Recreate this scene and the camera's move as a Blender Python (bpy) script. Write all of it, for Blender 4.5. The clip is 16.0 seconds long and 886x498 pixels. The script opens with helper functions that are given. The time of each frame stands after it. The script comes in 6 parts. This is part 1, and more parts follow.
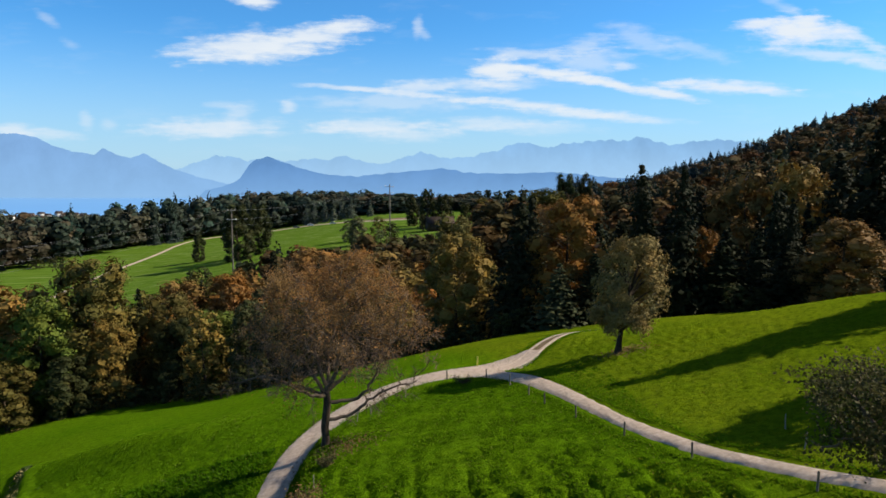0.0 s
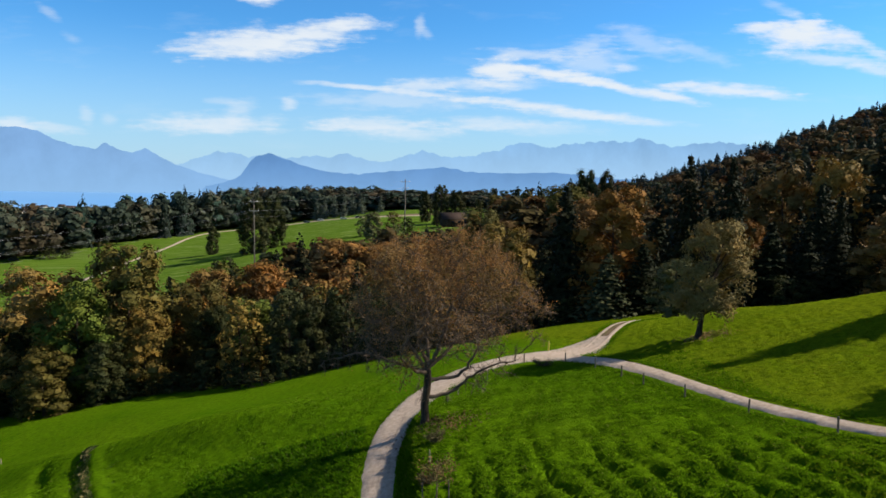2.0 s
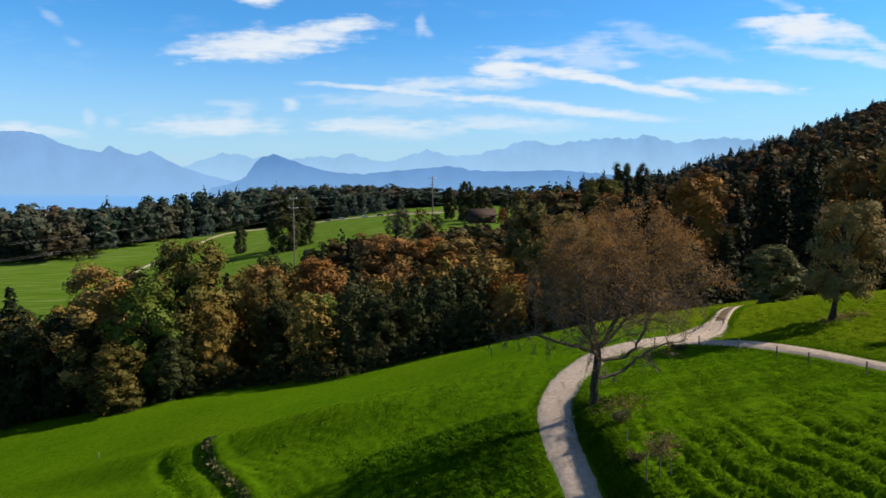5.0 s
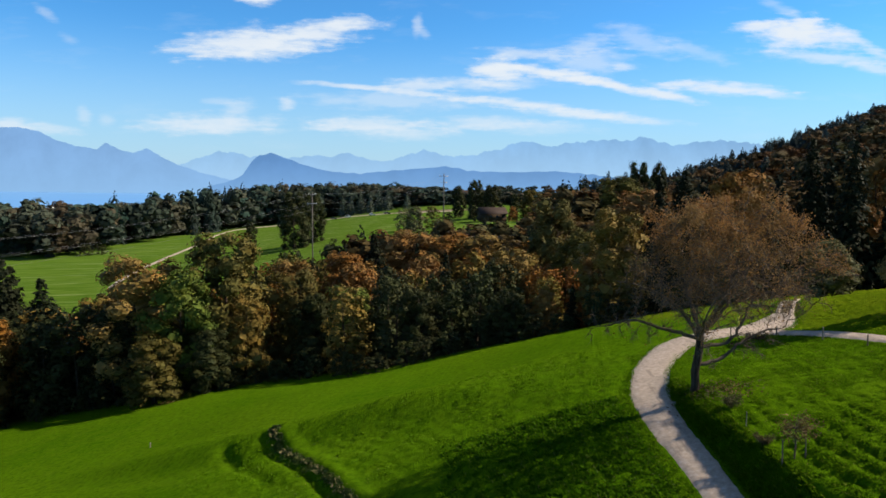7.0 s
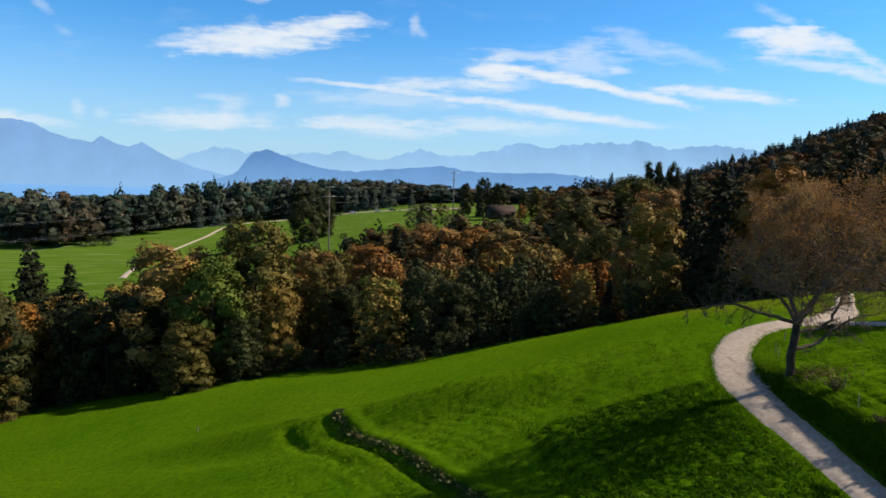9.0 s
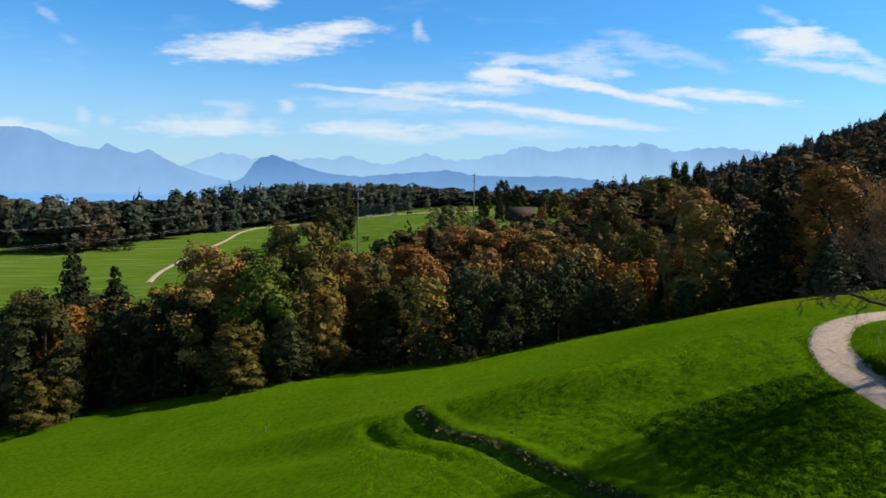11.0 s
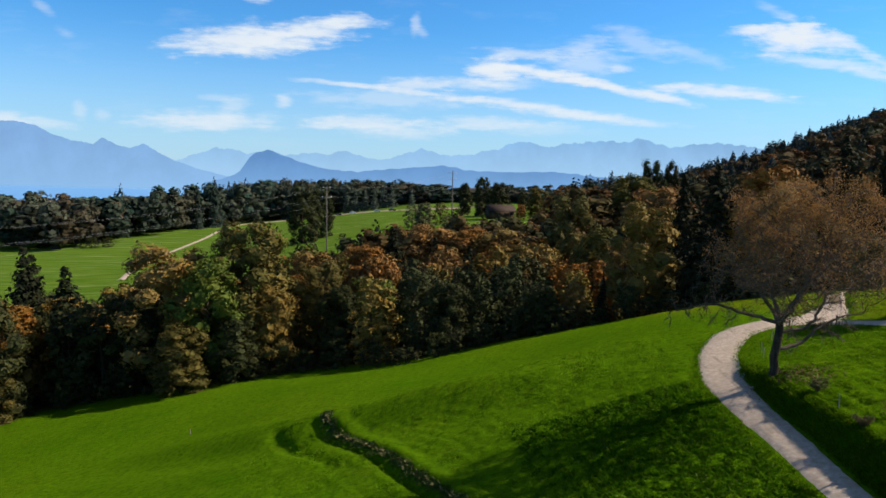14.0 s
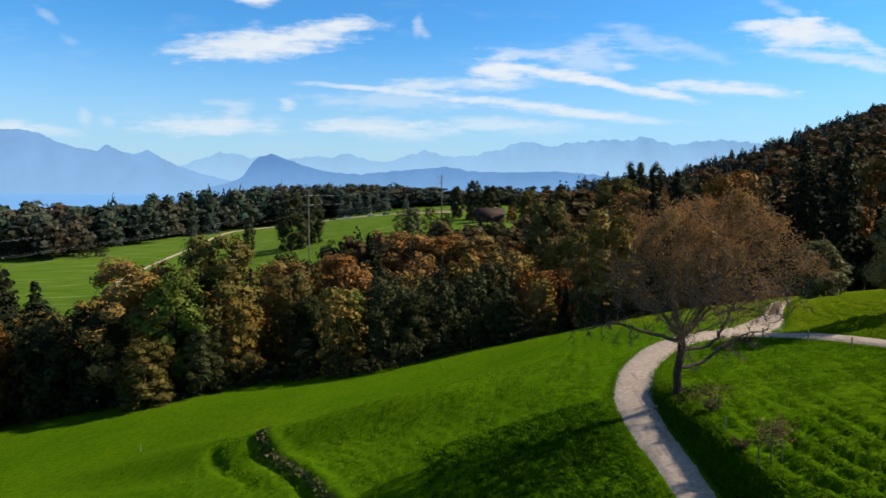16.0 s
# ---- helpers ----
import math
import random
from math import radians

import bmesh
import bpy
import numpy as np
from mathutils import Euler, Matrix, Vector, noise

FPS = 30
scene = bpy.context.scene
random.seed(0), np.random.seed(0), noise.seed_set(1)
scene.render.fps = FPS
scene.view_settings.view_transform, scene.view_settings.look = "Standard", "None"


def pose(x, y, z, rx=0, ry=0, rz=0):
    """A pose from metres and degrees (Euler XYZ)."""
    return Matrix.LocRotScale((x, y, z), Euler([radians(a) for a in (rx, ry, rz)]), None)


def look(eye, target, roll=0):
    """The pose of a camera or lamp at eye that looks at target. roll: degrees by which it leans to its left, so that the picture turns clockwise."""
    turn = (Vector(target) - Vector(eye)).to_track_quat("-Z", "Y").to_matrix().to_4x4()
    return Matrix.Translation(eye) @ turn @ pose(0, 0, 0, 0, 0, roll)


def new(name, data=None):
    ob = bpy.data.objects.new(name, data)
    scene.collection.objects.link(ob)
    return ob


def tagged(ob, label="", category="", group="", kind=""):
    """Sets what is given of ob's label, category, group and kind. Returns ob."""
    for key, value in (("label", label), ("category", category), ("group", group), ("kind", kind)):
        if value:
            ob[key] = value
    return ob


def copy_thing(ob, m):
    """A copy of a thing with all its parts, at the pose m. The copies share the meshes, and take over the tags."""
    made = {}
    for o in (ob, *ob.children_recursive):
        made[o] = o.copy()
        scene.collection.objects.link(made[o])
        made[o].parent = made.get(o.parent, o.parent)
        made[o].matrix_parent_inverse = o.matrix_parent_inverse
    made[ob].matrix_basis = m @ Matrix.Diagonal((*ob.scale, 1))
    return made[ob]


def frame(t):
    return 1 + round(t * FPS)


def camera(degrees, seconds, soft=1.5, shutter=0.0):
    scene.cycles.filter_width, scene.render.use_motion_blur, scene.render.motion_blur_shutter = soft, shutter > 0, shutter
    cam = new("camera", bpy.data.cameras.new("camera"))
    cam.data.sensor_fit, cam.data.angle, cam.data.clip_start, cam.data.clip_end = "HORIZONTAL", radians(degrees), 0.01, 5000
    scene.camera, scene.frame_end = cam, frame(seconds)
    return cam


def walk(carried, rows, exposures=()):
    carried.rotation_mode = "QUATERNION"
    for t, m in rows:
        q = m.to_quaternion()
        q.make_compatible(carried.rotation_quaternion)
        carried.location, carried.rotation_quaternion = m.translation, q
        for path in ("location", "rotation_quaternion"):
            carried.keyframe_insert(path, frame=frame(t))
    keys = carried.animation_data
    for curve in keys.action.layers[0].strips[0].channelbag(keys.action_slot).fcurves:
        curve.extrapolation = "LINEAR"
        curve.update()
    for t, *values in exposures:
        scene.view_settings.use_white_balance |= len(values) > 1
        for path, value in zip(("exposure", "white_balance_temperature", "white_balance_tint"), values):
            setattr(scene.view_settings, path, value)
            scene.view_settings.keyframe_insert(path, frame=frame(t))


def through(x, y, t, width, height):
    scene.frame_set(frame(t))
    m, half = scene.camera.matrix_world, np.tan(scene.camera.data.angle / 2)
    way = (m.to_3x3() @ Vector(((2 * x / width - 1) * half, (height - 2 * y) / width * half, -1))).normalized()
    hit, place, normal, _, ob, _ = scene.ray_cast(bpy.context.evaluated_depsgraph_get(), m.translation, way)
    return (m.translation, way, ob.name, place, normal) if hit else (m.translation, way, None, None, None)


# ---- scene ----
cam = camera(64.1, 16.0, soft=1.6)
METRES, EYE, TILT, LEAN, TURN = 55.0, 20.0, -5.3, 0.0, 0.0
ROWS = [
    (0.0, 0.0, 0.0, 0.0, 0.0, 0.0, -0.0),
    (0.5, -0.035, 0.002, -0.0084, -0.14, -0.36, -0.1),
    (1.0, -0.0692, 0.0064, -0.0171, -0.16, -0.54, -0.29),
    (1.5, -0.1039, 0.0104, -0.0253, -0.11, -0.36, -0.53),
    (2.0, -0.1385, 0.0121, -0.0318, -0.08, -0.06, -0.77),
    (2.5, -0.1741, 0.0137, -0.0377, -0.05, 0.12, -0.81),
    (3.0, -0.21, 0.0156, -0.0424, 0.04, 0.12, -0.51),
    (3.5, -0.2465, 0.0167, -0.0464, 0.16, 0.01, -0.18),
    (4.0, -0.2828, 0.0185, -0.05, 0.28, -0.2, 0.02),
    (6.5, -0.4606, 0.0191, -0.0733, -0.09, -0.01, -0.44),
    (7.0, -0.4951, 0.0231, -0.0801, -0.2, -0.09, -0.55),
    (7.5, -0.5298, 0.0241, -0.088, -0.26, -0.03, -0.75),
    (8.0, -0.5638, 0.0247, -0.0956, -0.33, -0.01, -0.99),
    (8.5, -0.598, 0.0258, -0.1032, -0.55, -0.1, -1.2),
    (9.0, -0.6323, 0.0272, -0.1102, -0.75, -0.08, -1.6),
    (9.5, -0.6669, 0.0286, -0.1152, -0.7, 0.03, -1.66),
    (10.0, -0.7025, 0.0289, -0.12, -0.56, 0.2, -1.47),
    (10.5, -0.738, 0.0293, -0.1245, -0.42, 0.24, -1.26),
    (11.0, -0.7735, 0.0295, -0.129, -0.36, 0.25, -1.15),
    (11.315, -0.791, 0.0296, -0.1312, -0.34, 0.26, -1.11),
    (11.63, -0.7735, 0.0296, -0.129, -0.36, 0.25, -1.15),
    (12.13, -0.738, 0.0296, -0.1243, -0.42, 0.24, -1.26),
    (12.5, -0.7117, 0.0296, -0.1208, -0.47, 0.23, -1.34),
    (13.0, -0.6759, 0.0294, -0.1173, -0.68, 0.11, -1.68),
    (13.5, -0.6409, 0.0282, -0.1122, -0.74, -0.07, -1.62),
    (14.0, -0.6063, 0.027, -0.1061, -0.58, -0.13, -1.25),
    (14.5, -0.5725, 0.0259, -0.0981, -0.4, 0.0, -1.1),
    (15.0, -0.5381, 0.0255, -0.0904, -0.24, -0.02, -0.76),
    (15.5, -0.5034, 0.0248, -0.0825, -0.19, -0.06, -0.64),
    (16.0, -0.4691, 0.0241, -0.0754, -0.12, -0.06, -0.38),
]
walk(cam, [(t, pose(0, 0, EYE, TILT, LEAN, TURN) @ pose(METRES * x, METRES * y, METRES * z, 90 + pitch, roll, yaw)) for t, x, y, z, yaw, pitch, roll in ROWS],
     exposures=((0.0, 0.737), (16.0, 0.737)))

# ---------------------------------------------------------------- sky, clouds and sun
SUN_AZIMUTH, SUN_HEIGHT = 9.0, 37.0   # degrees from the x axis towards y; above the horizon
sun = new("sun", bpy.data.lights.new("sun", "SUN"))
sun.data.energy, sun.data.angle, sun.data.color = 5.1, radians(0.55), (1.0, 0.90, 0.72)
sun.matrix_world = look((0, 0, 60), (-60 * math.cos(radians(SUN_AZIMUTH)), -60 * math.sin(radians(SUN_AZIMUTH)),
                                     60 - 60 * math.tan(radians(SUN_HEIGHT))))

# clouds as soft strokes: middle (across, up), half length, half width, lean, all in hundredths and degrees; weight
WEST_BANK = ((-26.5, 18.9, 10.2, 1.9, 4, 0.9), (-17.9, 20.1, 8.0, 1.6, 10, 0.85), (-13.1, 21.8, 3.4, 0.85, 6, 0.8), (-33.5, 17.7, 4.4, 0.7, 0, 0.45),
             (-24.3, 17.9, 8.8, 0.8, 3, 0.55), (-26.3, 25.3, 3.4, 1.1, -8, 0.95), (-54.6, 22.6, 1.8, 0.6, -35, 0.28), (-51.4, 19.1, 1.5, 0.6, -20, 0.22), (-3.5, 21.5, 0.7, 1.5, -6, 0.4), (-2.6, 20.5, 1.1, 0.6, -30, 0.3))
EAST_BANK = ((48.4, 21.0, 5.6, 1.9, 0, 0.95), (43.6, 21.9, 3.8, 0.7, 8, 0.8), (52.4, 20.8, 5.0, 1.6, -15, 0.7), (57.2, 20.2, 5.0, 0.7, -28, 0.5), (62.0, 17.7, 5.0, 0.8, -22, 0.5),
             (54.0, 17.7, 10.0, 0.75, -4, 0.6), (47.6, 23.8, 4.2, 0.7, -25, 0.3), (61.2, 16.1, 5.0, 0.6, -10, 0.55), (27.6, 19.7, 5.0, 1.5, -20, 0.35), (34.8, 18.5, 5.0, 0.9, -15, 0.3))
MIDDLE_STREAKS = ((7.7, 15.3, 3.3, 1.8, -5, 0.9), (5.3, 15.7, 1.9, 0.9, 0, 0.6), (14.1, 15.3, 8.8, 0.75, -8, 0.95), (23.6, 13.7, 6.5, 0.6, -14, 0.9), (30.8, 12.5, 5.0, 0.5, -12, 0.85), (20.4, 16.9, 5.8, 1.8, 0, 0.45),
                  (11.7, 17.9, 5.6, 0.65, -3, 0.55), (19.6, 18.9, 3.4, 1.3, 15, 0.4), (25.2, 16.1, 1.8, 0.5, 0, 0.55), (7.7, 13.7, 7.5, 0.85, 2, 0.45), (39.6, 13.3, 8.0, 0.85, -3, 0.85), (33.2, 13.9, 4.2, 0.5, 5, 0.7), (46.8, 12.5, 3.4, 0.45, -3, 0.4))
LONG_STREAKS = ((-13.1, 13.2, 7.0, 0.34, -4, 0.6), (-1.9, 12.2, 10.5, 0.40, -5, 0.55), (9.3, 11.1, 9.8, 0.6, -5, 0.7), (19.6, 9.7, 9.0, 0.65, -4, 0.8), (27.6, 8.9, 6.6, 0.5, -3, 0.4),
                (-3.5, 13.3, 4.2, 1.0, 0, 0.6), (1.3, 13.8, 7.5, 0.65, 0, 0.35), (-6.7, 11.3, 12.0, 1.2, 0, 0.38))
LOW_BANDS = ((-31.5, 7.7, 9.0, 1.3, 0, 0.62), (-28.3, 9.7, 2.5, 1.4, 20, 0.38), (-36.3, 7.3, 6.6, 0.85, 0, 0.4), (-21.5, 10.7, 1.2, 0.75, 0, 0.55), (-30.7, 10.9, 2.5, 0.5, 0, 0.28), (-9.9, 7.9, 8.2, 1.1, 0, 0.62), (-15.5, 7.7, 2.5, 0.75, 0, 0.5),
             (-5.1, 6.9, 7.5, 1.0, 0, 0.4), (6.1, 8.3, 8.2, 0.85, 0, 0.52), (13.3, 7.7, 8.2, 0.85, 0, 0.3), (-60.2, 7.4, 3.4, 0.85, 0, 0.55), (-55.4, 6.9, 5.8, 0.75, -5, 0.45), (-49.8, 8.7, 1.0, 1.3, 0, 0.33), (-46.6, 8.1, 1.2, 0.7, 0, 0.28))
CLOUDS = WEST_BANK + EAST_BANK + MIDDLE_STREAKS + LONG_STREAKS + LOW_BANDS


def make_sky():
    world = bpy.data.worlds.new("sky")
    scene.world = world
    world.use_nodes = True
    nt = world.node_tree
    nt.nodes.clear()
    N, L = nt.nodes.new, nt.links.new

    def math_node(op, a, b=None):
        n = N("ShaderNodeMath")
        n.operation = op
        for i, v in enumerate((a, b)):
            if v is None:
                continue
            if isinstance(v, (int, float)):
                n.inputs[i].default_value = v
            else:
                L(v, n.inputs[i])
        return n.outputs[0]

    sky = N("ShaderNodeTexSky")
    sky.sky_type, sky.sun_disc = "NISHITA", False
    sky.sun_elevation, sky.sun_rotation = radians(SUN_HEIGHT), radians(90 - SUN_AZIMUTH)
    sky.altitude, sky.air_density, sky.dust_density, sky.ozone_density = 500, 1.0, 0.6, 1.6
    tint = N("ShaderNodeMix")
    tint.data_type, tint.blend_type = "RGBA", "MULTIPLY"
    tint.inputs["Factor"].default_value = 1.0
    L(sky.outputs[0], tint.inputs["A"])
    tint.inputs["B"].default_value = SKY_TINT
    way = N("ShaderNodeTexCoord").outputs["Generated"]
    xyz = N("ShaderNodeSeparateXYZ")
    L(way, xyz.inputs[0])
    ahead = math_node("MAXIMUM", xyz.outputs[1], 0.06)
    flat = N("ShaderNodeCombineXYZ")
    L(math_node("DIVIDE", xyz.outputs[0], ahead), flat.inputs[0])
    L(math_node("DIVIDE", xyz.outputs[2], ahead), flat.inputs[1])

    def wisp(scale, stretch, detail, lean):
        m = N("ShaderNodeMapping")
        m.inputs["Rotation"].default_value[2] = radians(lean)
        m.inputs["Scale"].default_value = (scale, scale * stretch, 1)
        L(flat.outputs[0], m.inputs[0])
        n = N("ShaderNodeTexNoise")
        n.inputs["Scale"].default_value, n.inputs["Detail"].default_value = 1.0, detail
        n.inputs["Roughness"].default_value = 0.62
        L(m.outputs[0], n.inputs["Vector"])
        return n.outputs["Fac"]

    streaks, fluff, fibre = wisp(9, 4.5, 7, 7), wisp(30, 2.6, 6, 5), wisp(16, 7.0, 8, 6)
    ragged = math_node("ADD", math_node("MULTIPLY", math_node("SUBTRACT", fibre, 0.5), 1.3),
                       math_node("MULTIPLY", math_node("SUBTRACT", fluff, 0.5), 1.2))
    clear = None
    for u, v, a, b, lean, weight in CLOUDS:
        m = N("ShaderNodeMapping")
        m.vector_type = "TEXTURE"
        m.inputs["Location"].default_value = (u / 100, v / 100, 0)
        m.inputs["Rotation"].default_value = (0, 0, radians(lean))
        m.inputs["Scale"].default_value = (a / 78, b / 72, 1)
        L(flat.outputs[0], m.inputs[0])
        ln = N("ShaderNodeVectorMath")
        ln.operation = "LENGTH"
        L(m.outputs[0], ln.inputs[0])
        r = N("ShaderNodeMapRange")
        r.interpolation_type = "SMOOTHSTEP"
        r.inputs["From Min"].default_value, r.inputs["From Max"].default_value = 1.1, 0.12
        r.inputs["To Min"].default_value, r.inputs["To Max"].default_value = 1.0, 1.0 - weight
        L(math_node("ADD", ln.outputs["Value"], ragged), r.inputs["Value"])
        clear = r.outputs[0] if clear is None else math_node("MULTIPLY", clear, r.outputs[0])
    total = math_node("SUBTRACT", 1.0, clear)
    # a thin veil of cirrus over the rest of the sky
    veil = N("ShaderNodeMapRange")
    veil.inputs["From Min"].default_value, veil.inputs["From Max"].default_value = 0.55, 0.9
    veil.inputs["To Max"].default_value = 0.14
    L(streaks, veil.inputs["Value"])
    total = math_node("MAXIMUM", total, veil.outputs[0])
    # milky air low over the horizon
    low = N("ShaderNodeMapRange")
    low.interpolation_type = "SMOOTHSTEP"
    low.inputs["From Min"].default_value, low.inputs["From Max"].default_value = 0.22, -0.02
    low.inputs["To Max"].default_value = HORIZON_MILK
    L(xyz.outputs[2], low.inputs["Value"])
    milk = N("ShaderNodeMix")
    milk.data_type = "RGBA"
    L(low.outputs[0], milk.inputs["Factor"])
    L(tint.outputs["Result"], milk.inputs["A"])
    milk.inputs["B"].default_value = MILK
    # thin high grey veil added overhead, out of view, to dull blue skylight
    high = N("ShaderNodeMapRange")
    high.interpolation_type = "SMOOTHSTEP"
    high.inputs["From Min"].default_value, high.inputs["From Max"].default_value = 0.25, 0.75
    high.inputs["To Max"].default_value = 0.6
    L(xyz.outputs[2], high.inputs["Value"])
    dulled = N("ShaderNodeMix")
    dulled.data_type = "RGBA"
    L(high.outputs[0], dulled.inputs["Factor"])
    L(milk.outputs["Result"], dulled.inputs["A"])
    dulled.inputs["B"].default_value = (1.6, 1.7, 1.7, 1)
    mix = N("ShaderNodeMix")
    mix.data_type = "RGBA"
    L(total, mix.inputs["Factor"])
    L(dulled.outputs["Result"], mix.inputs["A"])
    mix.inputs["B"].default_value = CLOUD_WHITE
    back = N("ShaderNodeBackground")
    back.inputs["Strength"].default_value = SKY_STRENGTH
    L(mix.outputs["Result"], back.inputs["Color"])
    L(back.outputs[0], N("ShaderNodeOutputWorld").inputs[0])


SKY_STRENGTH, SKY_TINT, HORIZON_MILK = 0.06, (0.46, 1.17, 1.75, 1), 0.8
CLOUD_WHITE, MILK = (8.2, 8.8, 9.4, 1), (5.3, 7.1, 8.8, 1)
make_sky()

# ---------------------------------------------------------------- materials


def material(name, build):
    m = bpy.data.materials.new(name)
    m.use_nodes = True
    nt = m.node_tree
    build(nt, nt.nodes["Principled BSDF"], nt.nodes["Material Output"])
    return m


def noise_node(nt, scale, detail=4.0, rough=0.55, coords="Object", squash=(1, 1, 1), turn=0.0):
    tc, mp, n = nt.nodes.new("ShaderNodeTexCoord"), nt.nodes.new("ShaderNodeMapping"), nt.nodes.new("ShaderNodeTexNoise")
    mp.inputs["Scale"].default_value = squash
    mp.inputs["Rotation"].default_value[2] = radians(turn)
    nt.links.new(tc.outputs[coords], mp.inputs[0])
    nt.links.new(mp.outputs[0], n.inputs["Vector"])
    n.inputs["Scale"].default_value, n.inputs["Detail"].default_value, n.inputs["Roughness"].default_value = scale, detail, rough
    return n.outputs["Fac"]


def ramp(nt, fac, stops):
    r = nt.nodes.new("ShaderNodeValToRGB")
    while len(r.color_ramp.elements) < len(stops):
        r.color_ramp.elements.new(0.5)
    for e, (p, c) in zip(r.color_ramp.elements, stops):
        e.position, e.color = p, (*c, 1) if len(c) == 3 else c
    nt.links.new(fac, r.inputs[0])
    return r.outputs["Color"]


def blend(nt, fac, a, b, mode="MIX"):
    m = nt.nodes.new("ShaderNodeMix")
    m.data_type, m.blend_type = "RGBA", mode
    for socket, v in ((m.inputs["Factor"], fac), (m.inputs["A"], a), (m.inputs["B"], b)):
        if isinstance(v, (int, float)):
            socket.default_value = v
        elif isinstance(v, tuple):
            socket.default_value = (*v, 1) if len(v) == 3 else v
        else:
            nt.links.new(v, socket)
    return m.outputs["Result"]


def remap(nt, v, a, b, lo=0.0, hi=1.0):
    r = nt.nodes.new("ShaderNodeMapRange")
    r.inputs["From Min"].default_value, r.inputs["From Max"].default_value = a, b
    r.inputs["To Min"].default_value, r.inputs["To Max"].default_value = lo, hi
    nt.links.new(v, r.inputs["Value"])
    return r.outputs[0]


def bump_to(nt, bsdf, height, strength, distance):
    b = nt.nodes.new("ShaderNodeBump")
    b.inputs["Strength"].default_value, b.inputs["Distance"].default_value = strength, distance
    nt.links.new(height, b.inputs["Height"])
    nt.links.new(b.outputs[0], bsdf.inputs["Normal"])


def meadow(nt, p, out):
    big = noise_node(nt, 0.035, 5, 0.6)
    mid = noise_node(nt, 0.35, 5, 0.6)
    fine = noise_node(nt, 1.7, 7, 0.78)
    blades = noise_node(nt, 7.0, 5, 0.8, squash=(1, 0.6, 1), turn=12)
    c = ramp(nt, big, [(0.34, (0.0450, 0.1058, 0.0015)), (0.52, (0.0655, 0.1313, 0.0022)), (0.68, (0.0850, 0.1496, 0.003))])
    c = blend(nt, remap(nt, mid, 0.42, 0.72, 0, 0.8), c, (0.074, 0.1313, 0.0036))
    c = blend(nt, remap(nt, fine, 0.44, 0.66, 0.0, 0.85), c, (0.0176, 0.0511, 0.0015))
    c = blend(nt, remap(nt, blades, 0.50, 0.75, 0.0, 0.65), c, (0.0942, 0.1642, 0.0073))
    # land cover: red for leaf litter under woods, green for mown pasture, paled for haze
    cover, split = nt.nodes.new("ShaderNodeAttribute"), nt.nodes.new("ShaderNodeSeparateColor")
    cover.attribute_name = "cover"
    nt.links.new(cover.outputs["Color"], split.inputs[0])
    swath = noise_node(nt, 0.9, 3, 0.6, squash=(0.06, 1, 1), turn=-62)
    # mown colours, greyed as well so that far haze is painted in
    hay = ramp(nt, swath, [(0.38, (0.046, 0.096, 0.008)), (0.60, (0.088, 0.138, 0.019))])
    rows = noise_node(nt, 0.55, 2, 0.5, squash=(0.025, 1, 1), turn=-62)
    hay = blend(nt, remap(nt, rows, 0.60, 0.68, 0, 0.6), hay, (0.20, 0.23, 0.10))
    c = blend(nt, split.outputs[1], c, hay)
    c = blend(nt, split.outputs[2], c, blend(nt, 1.0, c, (1.45, 1.04, 1.6), "MULTIPLY"))
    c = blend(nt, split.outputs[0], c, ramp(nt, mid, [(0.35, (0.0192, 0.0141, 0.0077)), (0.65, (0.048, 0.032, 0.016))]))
    nt.links.new(c, p.inputs["Base Color"])
    p.inputs["Roughness"].default_value = 0.95
    p.inputs["Specular IOR Level"].default_value = 0.0
    bump_to(nt, p, blend(nt, 0.5, fine, blades), 1.0, 0.22)


def grass_blade(nt, p, out, dry=0.0, shadow=0.0):
    geo = nt.nodes.new("ShaderNodeNewGeometry")
    big, mid = noise_node(nt, 0.035, 5, 0.6), noise_node(nt, 0.5, 4, 0.6)
    c = ramp(nt, geo.outputs["Random Per Island"], [(0.0, (0.0430, 0.1021, 0.0018)), (0.55, (0.0740, 0.1532, 0.0028)), (0.92, (0.1098, 0.1933, 0.0073)), (1.0, (0.1792, 0.1728, 0.0448))])
    c = blend(nt, remap(nt, mid, 0.45, 0.7, 0, 0.5), c, (0.0439, 0.1131, 0.0015))
    c = blend(nt, remap(nt, big, 0.5, 0.68, 0, 0.5), c, (0.0816, 0.1496, 0.003))
    c = blend(nt, dry, c, blend(nt, 1.0, c, (1.5, 1.04, 1.6), "MULTIPLY"))
    # darker copy for the rank grass, painting in the great tree's shadow
    c = blend(nt, shadow, c, blend(nt, 1.0, c, (0.55, 0.68, 0.8), "MULTIPLY"))
    nt.links.new(c, p.inputs["Base Color"])
    p.inputs["Roughness"].default_value = 0.7
    p.inputs["Specular IOR Level"].default_value = 0.0
    t, m = nt.nodes.new("ShaderNodeBsdfTranslucent"), nt.nodes.new("ShaderNodeMixShader")
    nt.links.new(c, t.inputs["Color"])
    m.inputs[0].default_value = 0.45
    nt.links.new(p.outputs[0], m.inputs[1])
    nt.links.new(t.outputs[0], m.inputs[2])
    nt.links.new(m.outputs[0], out.inputs["Surface"])


